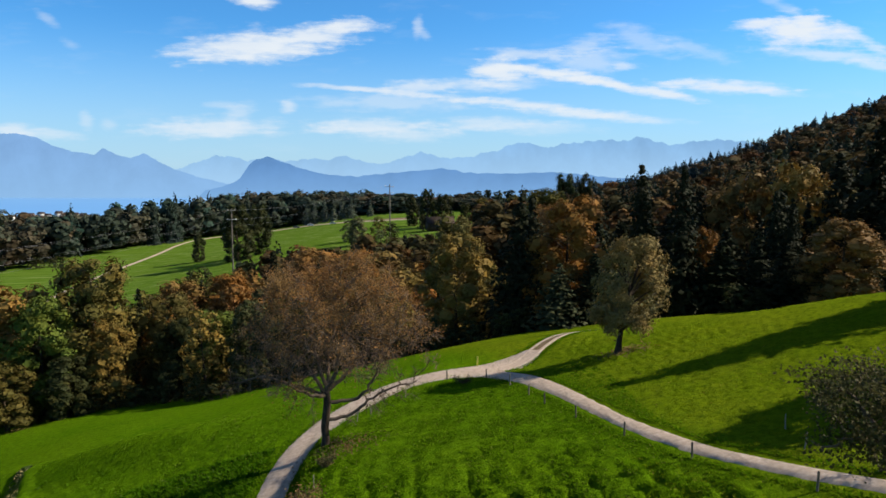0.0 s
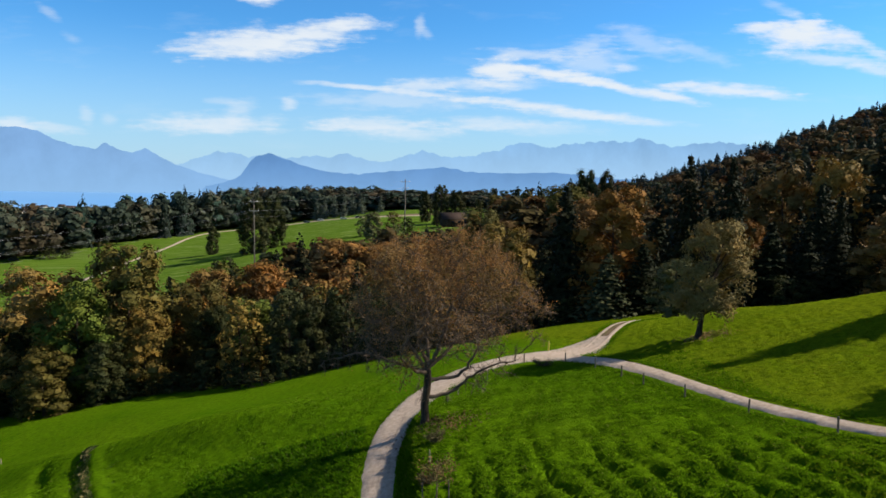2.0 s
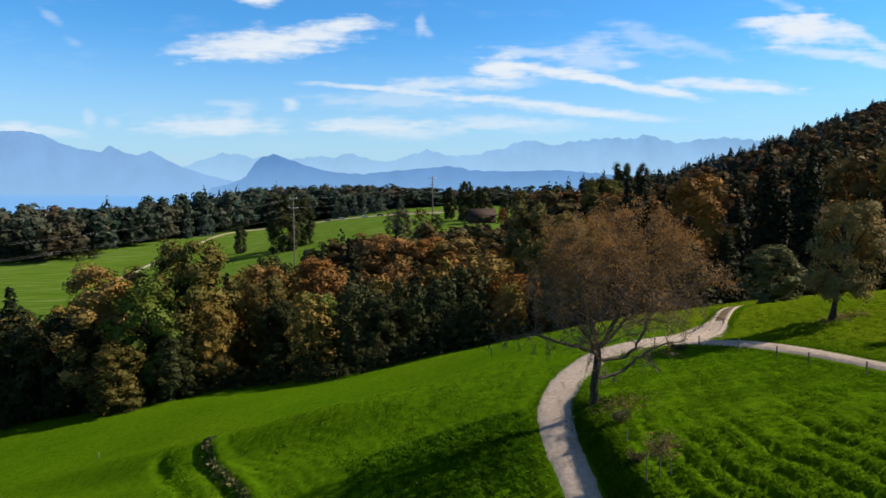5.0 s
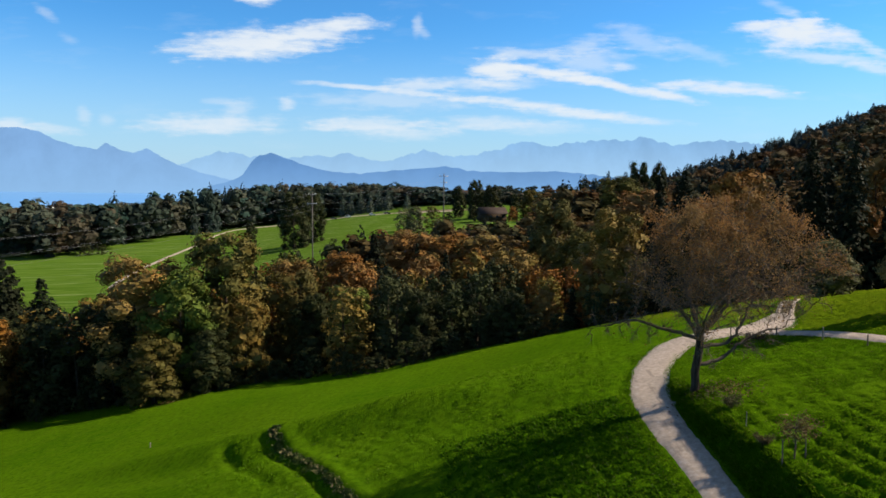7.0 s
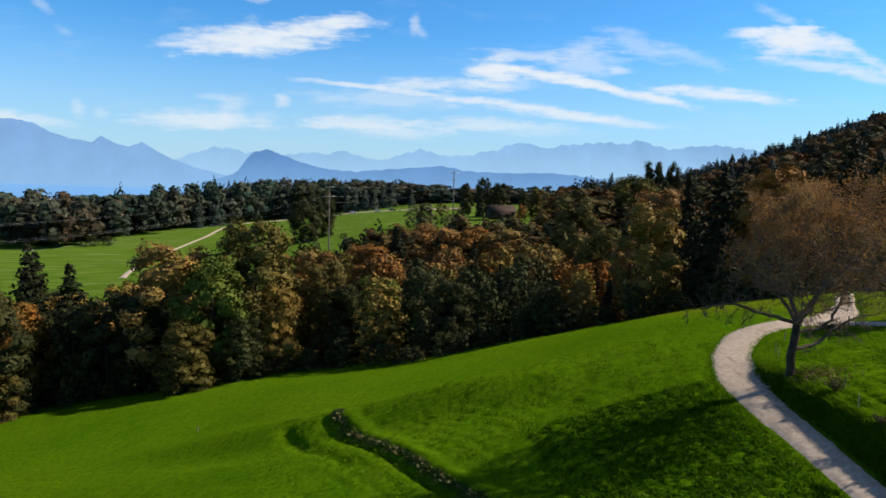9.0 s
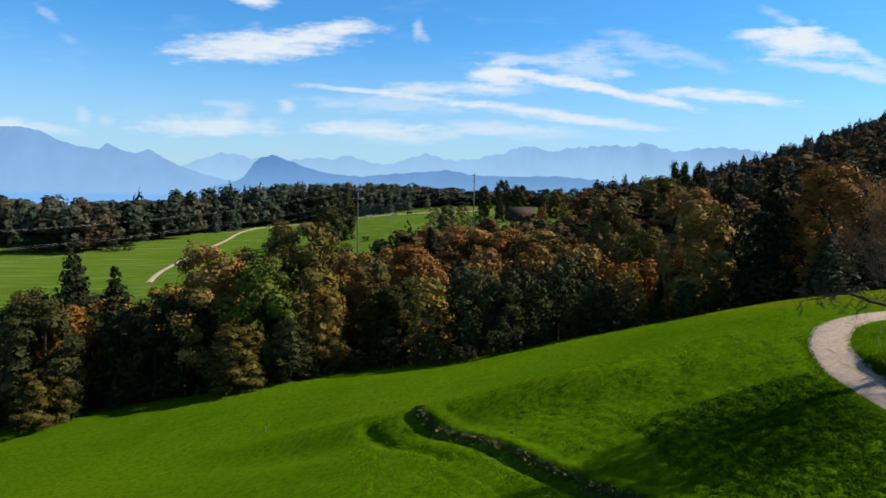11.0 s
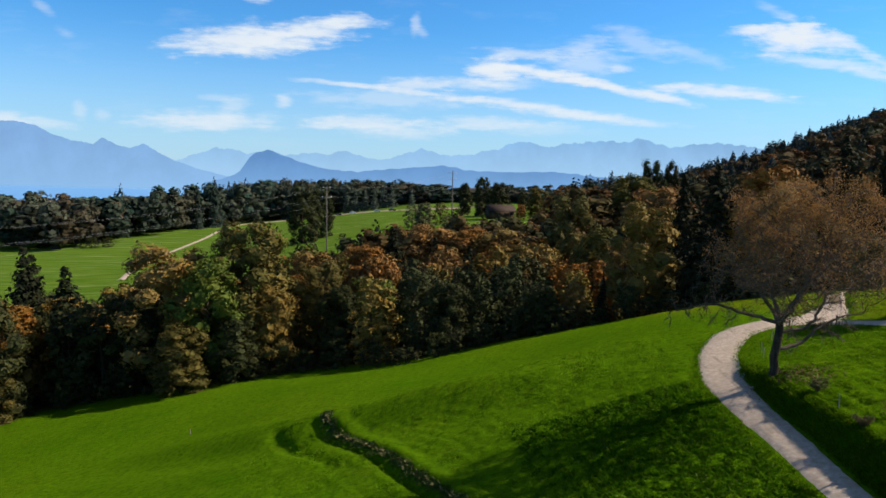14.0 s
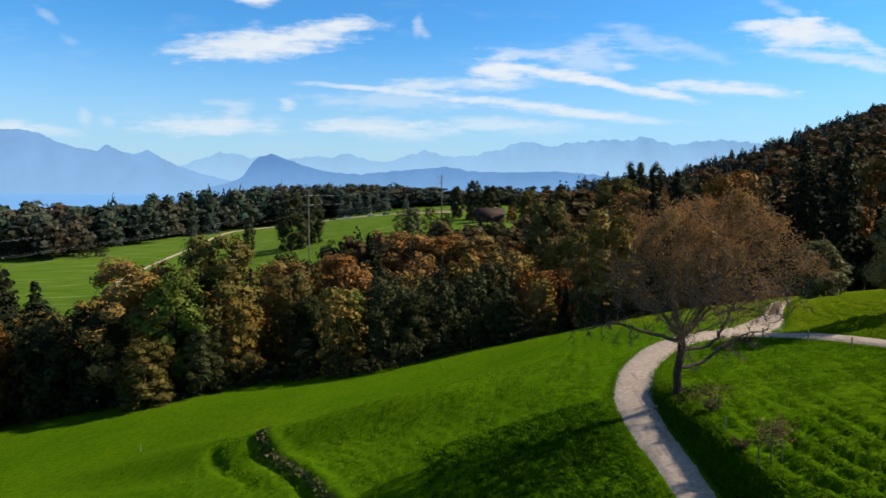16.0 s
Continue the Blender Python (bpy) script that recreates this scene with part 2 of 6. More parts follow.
def gravel(nt, p, out):
    big, mid, fine = noise_node(nt, 0.5, 4), noise_node(nt, 3.0, 5, 0.65), noise_node(nt, 28, 4, 0.7)
    streak = noise_node(nt, 2.2, 4, 0.6, squash=(1, 0.14, 1), turn=-6)
    c = ramp(nt, mid, [(0.32, (0.27, 0.205, 0.165)), (0.55, (0.385, 0.305, 0.25)), (0.72, (0.47, 0.39, 0.335))])
    c = blend(nt, remap(nt, big, 0.45, 0.7, 0, 0.5), c, (0.27, 0.22, 0.18))
    c = blend(nt, remap(nt, streak, 0.54, 0.70, 0, 0.55), c, (0.15, 0.12, 0.097))
    c = blend(nt, remap(nt, fine, 0.55, 0.8, 0, 0.5), c, (0.133, 0.128, 0.127))
    nt.links.new(c, p.inputs["Base Color"])
    p.inputs["Roughness"].default_value = 0.95
    p.inputs["Specular IOR Level"].default_value = 0.05
    bump_to(nt, p, fine, 0.6, 0.03)


def bark(nt, p, out):
    ridges, patch = noise_node(nt, 9, 5, 0.7, squash=(1, 1, 0.16)), noise_node(nt, 1.2, 3)
    c = ramp(nt, ridges, [(0.35, (0.018, 0.0128, 0.009)), (0.65, (0.0713, 0.051, 0.036))])
    c = blend(nt, remap(nt, patch, 0.5, 0.75, 0, 0.5), c, (0.09, 0.0735, 0.051))
    nt.links.new(c, p.inputs["Base Color"])
    p.inputs["Roughness"].default_value = 0.9
    p.inputs["Specular IOR Level"].default_value = 0.1
    bump_to(nt, p, ridges, 0.8, 0.05)


def foliage(through, rough=0.55, leafy=1.0):
    """Leaves: the tree's own tint, varied leaf by leaf, bough by bough and tree by tree."""
    def build(nt, p, out):
        info, geo = nt.nodes.new("ShaderNodeObjectInfo"), nt.nodes.new("ShaderNodeNewGeometry")
        leaf = geo.outputs["Random Per Island"]
        bough = noise_node(nt, 0.35, 3, 0.6)
        dark = blend(nt, 1.0, info.outputs["Color"], (0.72, 0.76, 0.74), "MULTIPLY")
        warm = blend(nt, 1.0, info.outputs["Color"], (1.4, 1.10, 0.85), "MULTIPLY")
        c = blend(nt, remap(nt, leaf, 0, 1, 1 - leafy, 1), dark, info.outputs["Color"])
        c = blend(nt, remap(nt, bough, 0.45, 0.68, 0, 0.85), c, warm)
        c = blend(nt, remap(nt, info.outputs["Random"], 0, 1, 0, 0.3), c, dark)
        nt.links.new(c, p.inputs["Base Color"])
        p.inputs["Roughness"].default_value = rough
        p.inputs["Specular IOR Level"].default_value = 0.04
        if through:
            t, m = nt.nodes.new("ShaderNodeBsdfTranslucent"), nt.nodes.new("ShaderNodeMixShader")
            nt.links.new(c, t.inputs["Color"])
            m.inputs[0].default_value = through
            nt.links.new(p.outputs[0], m.inputs[1])
            nt.links.new(t.outputs[0], m.inputs[2])
            nt.links.new(m.outputs[0], out.inputs["Surface"])
    return build


def far_foliage(nt, p, out):
    """Far leaves: the wood's tint, with the tone of each tree."""
    info, geo, tone = nt.nodes.new("ShaderNodeObjectInfo"), nt.nodes.new("ShaderNodeNewGeometry"), nt.nodes.new("ShaderNodeAttribute")
    tone.attribute_name = "tone"
    c = blend(nt, 1.0, info.outputs["Color"], tone.outputs["Color"], "MULTIPLY")
    c = blend(nt, remap(nt, geo.outputs["Random Per Island"], 0, 1, 0, 0.5), c, blend(nt, 1.0, c, (0.6, 0.64, 0.66), "MULTIPLY"))
    nt.links.new(c, p.inputs["Base Color"])
    p.inputs["Roughness"].default_value, p.inputs["Specular IOR Level"].default_value = 0.7, 0.04
    t, m = nt.nodes.new("ShaderNodeBsdfTranslucent"), nt.nodes.new("ShaderNodeMixShader")
    nt.links.new(c, t.inputs["Color"])
    m.inputs[0].default_value = 0.2
    nt.links.new(p.outputs[0], m.inputs[1])
    nt.links.new(t.outputs[0], m.inputs[2])
    nt.links.new(m.outputs[0], out.inputs["Surface"])


def plain(colour, rough=0.7, vary=0.25, scale=6.0, metal=0.0, squash=(1, 1, 1)):
    def build(nt, p, out):
        n = noise_node(nt, scale, 4, 0.6, squash=squash)
        low = tuple(v * (1 - vary) for v in colour)
        high = tuple(min(1, v * (1 + vary)) for v in colour)
        nt.links.new(ramp(nt, n, [(0.3, low), (0.7, high)]), p.inputs["Base Color"])
        p.inputs["Roughness"].default_value, p.inputs["Metallic"].default_value = rough, metal
        p.inputs["Specular IOR Level"].default_value = 0.5 if rough < 0.5 else 0.12
        bump_to(nt, p, n, 0.3, 0.02)
    return build


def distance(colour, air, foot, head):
    """Mountains many miles off, glowing, with haze painted in that thickens towards the lake."""
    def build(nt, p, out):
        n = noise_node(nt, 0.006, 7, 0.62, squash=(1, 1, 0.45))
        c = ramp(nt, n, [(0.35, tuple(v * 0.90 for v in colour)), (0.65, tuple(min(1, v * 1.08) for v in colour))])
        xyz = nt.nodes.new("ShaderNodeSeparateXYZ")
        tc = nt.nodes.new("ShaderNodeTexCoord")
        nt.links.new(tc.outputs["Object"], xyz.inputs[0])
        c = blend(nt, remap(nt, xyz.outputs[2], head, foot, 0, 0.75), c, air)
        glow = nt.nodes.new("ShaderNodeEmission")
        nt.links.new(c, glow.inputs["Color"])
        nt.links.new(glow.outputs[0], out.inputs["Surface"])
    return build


def lake_water(nt, p, out):
    n = noise_node(nt, 0.01, 4, 0.6, squash=(0.3, 1, 1))
    nt.links.new(ramp(nt, n, [(0.3, (0.02, 0.06, 0.12)), (0.7, (0.03, 0.08, 0.15))]), p.inputs["Base Color"])
    p.inputs["Roughness"].default_value = 0.35
    p.inputs["Specular IOR Level"].default_value = 0.1
    # blue glow paints in the haze that lies over the lake
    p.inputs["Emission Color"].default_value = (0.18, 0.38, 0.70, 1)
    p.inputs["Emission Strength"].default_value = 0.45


MEADOW, GRAVEL, BARK = material("meadow_grass", meadow), material("gravel", gravel), material("bark", bark)
BLADES = material("grass_blades", grass_blade)
DRIER_BLADES = material("drier_grass_blades", lambda nt, p, out: grass_blade(nt, p, out, 1.0))
SHADOW_BLADES = material("shadow_grass_blades", lambda nt, p, out: grass_blade(nt, p, out, 0.0, 1.0))
TWIGS = material("twig_bark", plain((0.110, 0.078, 0.057), 0.85, 0.4, 3))
LEAVES, NEEDLES = material("leaves", foliage(0.09)), material("needles", foliage(0.06, 0.65))
THIN_LEAVES = material("thin_dry_leaves", foliage(0.38))
FAR_LEAVES = material("far_leaves", far_foliage)
OLD_WOOD = material("weathered_wood", plain((0.1224, 0.1008, 0.0792), 0.85, 0.4, 8, squash=(1, 1, 0.2)))
PALE_WOOD = material("pale_wood", plain((0.216, 0.1836, 0.1368), 0.8, 0.25, 8, squash=(1, 1, 0.2)))
YELLOW_PAINT = material("yellow_paint", plain((0.5184, 0.4464, 0.0864), 0.6, 0.15))
CONCRETE = material("concrete", plain((0.125, 0.108, 0.09), 0.85, 0.2, 1.5))
CABLE = material("cable", plain((0.24, 0.24, 0.25), 0.5, 0.1, 2, 0.6))
ROOF_TILE = material("roof_tiles", plain((0.040, 0.026, 0.021), 0.8, 0.35, 2.5))
BARN_WOOD = material("barn_boards", plain((0.054, 0.0346, 0.0216), 0.85, 0.4, 3, squash=(1, 1, 0.1)))
PLASTER = material("white_plaster", plain((0.5184, 0.504, 0.4752), 0.85, 0.08, 1.0))
GLASS_DARK = material("window_glass", plain((0.0216, 0.0252, 0.0324), 0.15, 0.1))
CAR_WHITE, CAR_DARK = material("white_car_paint", plain((0.504, 0.504, 0.504), 0.3, 0.03)), material("dark_car_paint", plain((0.0216, 0.0252, 0.0324), 0.3, 0.1))
RUBBER = material("rubber", plain((0.0144, 0.0144, 0.0144), 0.8, 0.1))
EARTH = material("bare_earth", plain((0.1152, 0.0792, 0.0468), 0.95, 0.35, 0.4))
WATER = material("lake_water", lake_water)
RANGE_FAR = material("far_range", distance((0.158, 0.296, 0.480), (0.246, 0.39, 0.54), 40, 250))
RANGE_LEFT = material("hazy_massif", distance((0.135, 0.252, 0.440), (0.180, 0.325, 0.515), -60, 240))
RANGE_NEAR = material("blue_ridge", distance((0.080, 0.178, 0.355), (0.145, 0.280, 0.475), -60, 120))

# ---------------------------------------------------------------- building helpers


def mesh_of(name, verts, faces, smooth_shade=False):
    """A mesh from arrays: verts n x 3; faces m x 3 or m x 4, or a list of such arrays."""
    me = bpy.data.meshes.new(name)
    groups = faces if isinstance(faces, list) else [faces]
    groups = [np.asarray(g, np.int32) for g in groups if len(g)]
    verts = np.asarray(verts, np.float32)
    me.vertices.add(len(verts))
    me.vertices.foreach_set("co", verts.ravel())
    loops = np.concatenate([g.ravel() for g in groups])
    sizes = np.concatenate([np.full(len(g), g.shape[1], np.int32) for g in groups])
    me.loops.add(len(loops))
    me.loops.foreach_set("vertex_index", loops)
    me.polygons.add(len(sizes))
    me.polygons.foreach_set("loop_start", np.concatenate([[0], np.cumsum(sizes)[:-1]]).astype(np.int32))
    me.polygons.foreach_set("loop_total", sizes)
    me.update(calc_edges=True)
    me.validate()
    if smooth_shade:
        me.polygons.foreach_set("use_smooth", np.ones(len(sizes), bool))
    return me


def part(name, me, mat, parent=None, label=""):
    if isinstance(me, bmesh.types.BMesh):
        bm, me = me, bpy.data.meshes.new(name)
        bm.to_mesh(me)
        bm.free()
    if not me.materials:
        me.materials.append(mat)
    ob = new(name, me)
    ob.parent = parent
    return tagged(ob, label)


def thing(name, label, category, group="", at=(0, 0, 0), kind=""):
    ob = new(name)
    ob.matrix_basis = Matrix.Translation(at)
    ob.empty_display_size = 0.5
    return tagged(ob, label, category, group, kind)


def height(x, y):
    return float(ground_height(x, y))


class Parts:
    """Gathers vertices and faces of one mesh."""

    def __init__(self):
        self.v, self.f3, self.f4, self.n = [], [], [], 0

    def add(self, verts, tris=None, quads=None):
        verts = np.asarray(verts, float).reshape(-1, 3)
        if tris is not None and len(tris):
            self.f3.append(np.asarray(tris) + self.n)
        if quads is not None and len(quads):
            self.f4.append(np.asarray(quads) + self.n)
        self.v.append(verts)
        self.n += len(verts)

    def mesh(self, name, smooth_shade=False):
        faces = []
        if self.f3:
            faces.append(np.concatenate(self.f3))
        if self.f4:
            faces.append(np.concatenate(self.f4))
        return mesh_of(name, np.concatenate(self.v), faces, smooth_shade)

    def tube(self, points, radii, sides=6):
        points = np.asarray(points, float)
        k = len(points)
        way = np.gradient(points, axis=0)
        way /= np.linalg.norm(way, axis=1)[:, None] + 1e-9
        ref = np.array([0.0, 0, 1]) if abs(way[0][2]) < 0.8 else np.array([1.0, 0, 0])
        a = np.cross(way, ref)
        a /= np.linalg.norm(a, axis=1)[:, None] + 1e-9
        b = np.cross(way, a)
        ang = np.arange(sides) * 2 * np.pi / sides
        ring = points[:, None] + np.asarray(radii)[:, None, None] * (np.cos(ang)[None, :, None] * a[:, None] + np.sin(ang)[None, :, None] * b[:, None])
        i, j = np.meshgrid(np.arange(k - 1), np.arange(sides), indexing="ij")
        n = (j + 1) % sides
        quads = np.stack([i * sides + j, i * sides + n, (i + 1) * sides + n, (i + 1) * sides + j], -1).reshape(-1, 4)
        verts = np.concatenate([ring.reshape(-1, 3), points[-1:]])
        top = (k - 1) * sides
        tris = np.stack([top + np.arange(sides), top + (np.arange(sides) + 1) % sides, np.full(sides, k * sides)], -1)
        self.add(verts, tris, quads)

    def cards(self, at, normal, size, rng, slim=0.62, fold=0.25):
        """Small folded leaf sprays: four corners each, at the places given, facing normal."""
        n = len(at)
        normal = normal / (np.linalg.norm(normal, axis=1)[:, None] + 1e-9)
        a = np.cross(normal, rng.normal(size=(n, 3)))
        a /= np.linalg.norm(a, axis=1)[:, None] + 1e-9
        b = np.cross(normal, a)
        s = (np.asarray(size) * np.ones(n))[:, None]
        lift = normal * s * fold
        verts = np.stack([at - a * s, at - b * s * slim + lift, at + a * s * rng.uniform(0.7, 1.2, (n, 1)), at + b * s * slim + lift], 1)
        k = np.arange(n)[:, None] * 4
        self.add(verts.reshape(-1, 3), np.concatenate([k + [0, 1, 2], k + [0, 2, 3]]))

    def box(self, x0, y0, z0, x1, y1, z1):
        v = [(x, y, z) for z in (z0, z1) for x, y in ((x0, y0), (x1, y0), (x1, y1), (x0, y1))]
        self.add(v, quads=[(3, 2, 1, 0), (4, 5, 6, 7), (0, 1, 5, 4), (1, 2, 6, 5), (2, 3, 7, 6), (3, 0, 4, 7)])


# ---------------------------------------------------------------- lie of the land
CUBIC = (-4.68, -3.31, -1.15, -0.89, 12.55, -1.15, -1.3, -1.13, -0.01, -0.49)
BUMPS = ((-14, 64, 9, 0.94), (-30, 66, 9, 1.7), (-35, 51, 9, -1.45), (-26, 92, 11, -1.7), (-43, 116, 11, -1.24), (18, 48, 9, -0.43),
         (4, 72, 9, 0.1), (13, 83, 9, 0.58), (18, 108, 11, 1.08), (-8, 48, 6, 0.54), (-66, 90, 11, -1.3), (9, 71, 5, -0.97), (1, 71, 6, 0.28),
         (-4, 72, 6, 0.39), (52, 92, 14, -1.41), (20, 98, 9, -1.27), (36, 86, 11, -0.56), (44, 68, 11, 1.09), (-17, 81, 8, 0.42))
LANE = ((-11.4, 14), (-11.4, 24), (-11.4, 32), (-11.42, 37), (-11.45, 42), (-11.6, 47.5), (-11.15, 53.5), (-9.6, 58.8), (-7.35, 63.3),
        (-4.3, 67.2), (0.4, 69.4), (5.3, 70.2))


def smooth(a, b, v):
    v = np.clip((v - a) / (b - a), 0, 1)
    return v * v * (3 - 2 * v)


def near_hill(x, y):
    """The hillside with the meadows and the lane."""
    x, y = np.clip(x, -135, 75), np.clip(y, 12, 150)
    u, v = (x + 20) / 50, (y - 70) / 40
    a = CUBIC
    z = (a[0] + a[1] * v + a[2] * v**2 + a[3] * v**3 + u * (a[4] + a[5] * v + a[6] * v**2)
         + u**2 * (a[7] + a[8] * v) + a[9] * u**3)
    for cx, cy, s, h in BUMPS:
        z = z + h * np.exp(-((x - cx)**2 + (y - cy)**2) / (2 * s * s))
    # the terrace in the lower meadow: a rounded brow with a steeper bank below it
    along = (x + 44) * 0.93 + (y - 73) * -0.36
    below = -((x + 44) * 0.36 + (y - 73) * 0.93)
    reach = smooth(-34, -12, along) * (1 - smooth(14, 34, along))
    z = z + reach * (0.8 * np.exp(-(below / 3.2)**2) - 0.8 * np.exp(-((below - 6) / 3.5)**2))
    # the bank on the upper side of the lane
    lx = np.interp(y, [p[1] for p in LANE], [p[0] for p in LANE])
    side = x - lx
    sunk = 0.12 * np.logaddexp(0, (50.5 - y) / 2.5) * 2.5
    upper = np.minimum(np.maximum(0.45 - 0.45 * sunk, -0.9) * np.exp(-np.maximum(side - 3.0, 0) / 4.0), 0.72 * (side - 1.3) - sunk)
    lower = -sunk * np.exp(-np.maximum(-side - 1.3, 0) / 7.0)
    z = z + (np.where(side > 1.3, upper, lower) - 0.25 * np.exp(-(side / 2.2)**2)) * (1 - smooth(54, 61, y))
    return z


def far_land(x, y):
    """The gully with the wood, the far pasture, the wooded hill and the land falling to the lake."""
    z = -15 + 10 * np.tanh((x + 95) / 60) + 0.035 * (np.minimum(y, 620) - 335)
    z = z - 13 * np.exp(-((y - 180) / 42)**2) * (1 - smooth(40, 130, x)) * smooth(-260, -130, x)
    fall = smooth(560, 1350, y - np.clip(x + 20, 0, 400) * 1.6) + smooth(330, 900, -x - 0.15 * y)
    z = z - 75 * np.clip(fall, 0, 1)
    z = z + 42 * np.exp(-((x + 810) / 190)**2 - ((y - 1450) / 110)**2) + 62 * np.exp(-((x + 800) / 150)**2 - ((y - 1130) / 110)**2)
    z = z + 1.7 * np.exp(-((x + 1) / 22)**2 - ((y - 357) / 20)**2)      # the rise on which the barn stands
    s = x - 0.25 * y
    rise = np.logaddexp(0, (s - 12) / 14) * 14
    return z + 0.34 * np.minimum(rise, 420 + 0 * rise) * smooth(60, 200, y + 0.4 * x)


def ground_height(x, y):
    x, y = np.asarray(x, float), np.asarray(y, float)
    w = smooth(122, 168, y + 0.10 * np.abs(x + 20)) 
    w = np.maximum(w, smooth(75, 140, x))
    w = np.maximum(w, smooth(150, 230, -x))
    return near_hill(x, y) * (1 - w) + far_land(x, y) * w


# ---------------------------------------------------------------- ground, water, distance
def axis(fine_from, fine_to, step, low, high, grow=1.09):
    mid = np.arange(fine_from, fine_to + step / 2, step)
    down, up, d = [], [], step
    while (down[-1] if down else fine_from) > low:
        d *= grow
        down.append((down[-1] if down else fine_from) - min(d, 120))
    d = step
    while (up[-1] if up else fine_to) < high:
        d *= grow
        up.append((up[-1] if up else fine_to) + min(d, 120))
    return np.concatenate([down[::-1], mid, up])


def fractal(x, y, scale, octaves=3, seed=0):
    """Smooth noise from sine waves of many directions, about -1 to 1."""
    rng = np.random.default_rng(seed)
    z, amp, tot = np.zeros_like(x), 1.0, 0.0
    for _ in range(octaves):
        for _ in range(5):
            a, ph = rng.uniform(0, 2 * np.pi), rng.uniform(0, 6.28)
            k = 2 * np.pi / scale * rng.uniform(0.7, 1.4)
            z += amp * np.sin(k * (np.cos(a) * x + np.sin(a) * y) + ph) / 2.2
        tot += amp
        amp, scale = amp * 0.55, scale * 0.47
    return z / tot


def lane_distance(x, y):
    """Distance from the middle of the lane and of its branch."""
    best = np.full(np.shape(x), 99.0)
    for line in (LANE, BRANCH, TRACK):
        for (ax, ay), (bx, by) in zip(line, line[1:]):
            t = np.clip(((x - ax) * (bx - ax) + (y - ay) * (by - ay)) / ((bx - ax)**2 + (by - ay)**2), 0, 1)
            best = np.minimum(best, np.hypot(x - ax - t * (bx - ax), y - ay - t * (by - ay)))
    return best


STRIP = ((-44.6, 73.0), (-42.6, 68.5), (-39.8, 63), (-36.6, 57.2), (-33.8, 51.8), (-31.6, 47), (-29.8, 42.5))
BRANCH = ((1.5, 69.2), (4.7, 67.7), (6.7, 64.4), (8.2, 60.1), (9.55, 55.4), (10.9, 49.8), (12.1, 44.4), (14.05, 37.9), (15.4, 34.9), (17.6, 31.0), (21.2, 26.2), (27, 21))
TRACK = ((5.2, 69.6), (7.9, 72.6), (10.4, 77), (13.1, 81.8), (15.7, 86), (19.7, 91))


def wood_edge(x):
    return np.interp(x, [-140, -103, -80, -48, -29, -8, 18, 35, 50, 75, 200], [118, 122, 131, 127, 116, 113, 114, 112, 106, 100, 60])


def furrow(x, y):
    """0 on the bands, -1 in the furrows of the upper meadow; the furrows wander and break off."""
    q = (x + 0.13 * (y - 40) + 0.30 * fractal(x, y, 7, 3, 5)) / 1.5
    deep = np.abs(q - np.round(q)) * 1.5
    return -np.exp(-(deep / 0.29)**2) * np.clip(0.75 + 0.6 * fractal(x, y, 3.6, 2, 6), 0.1, 1.2)


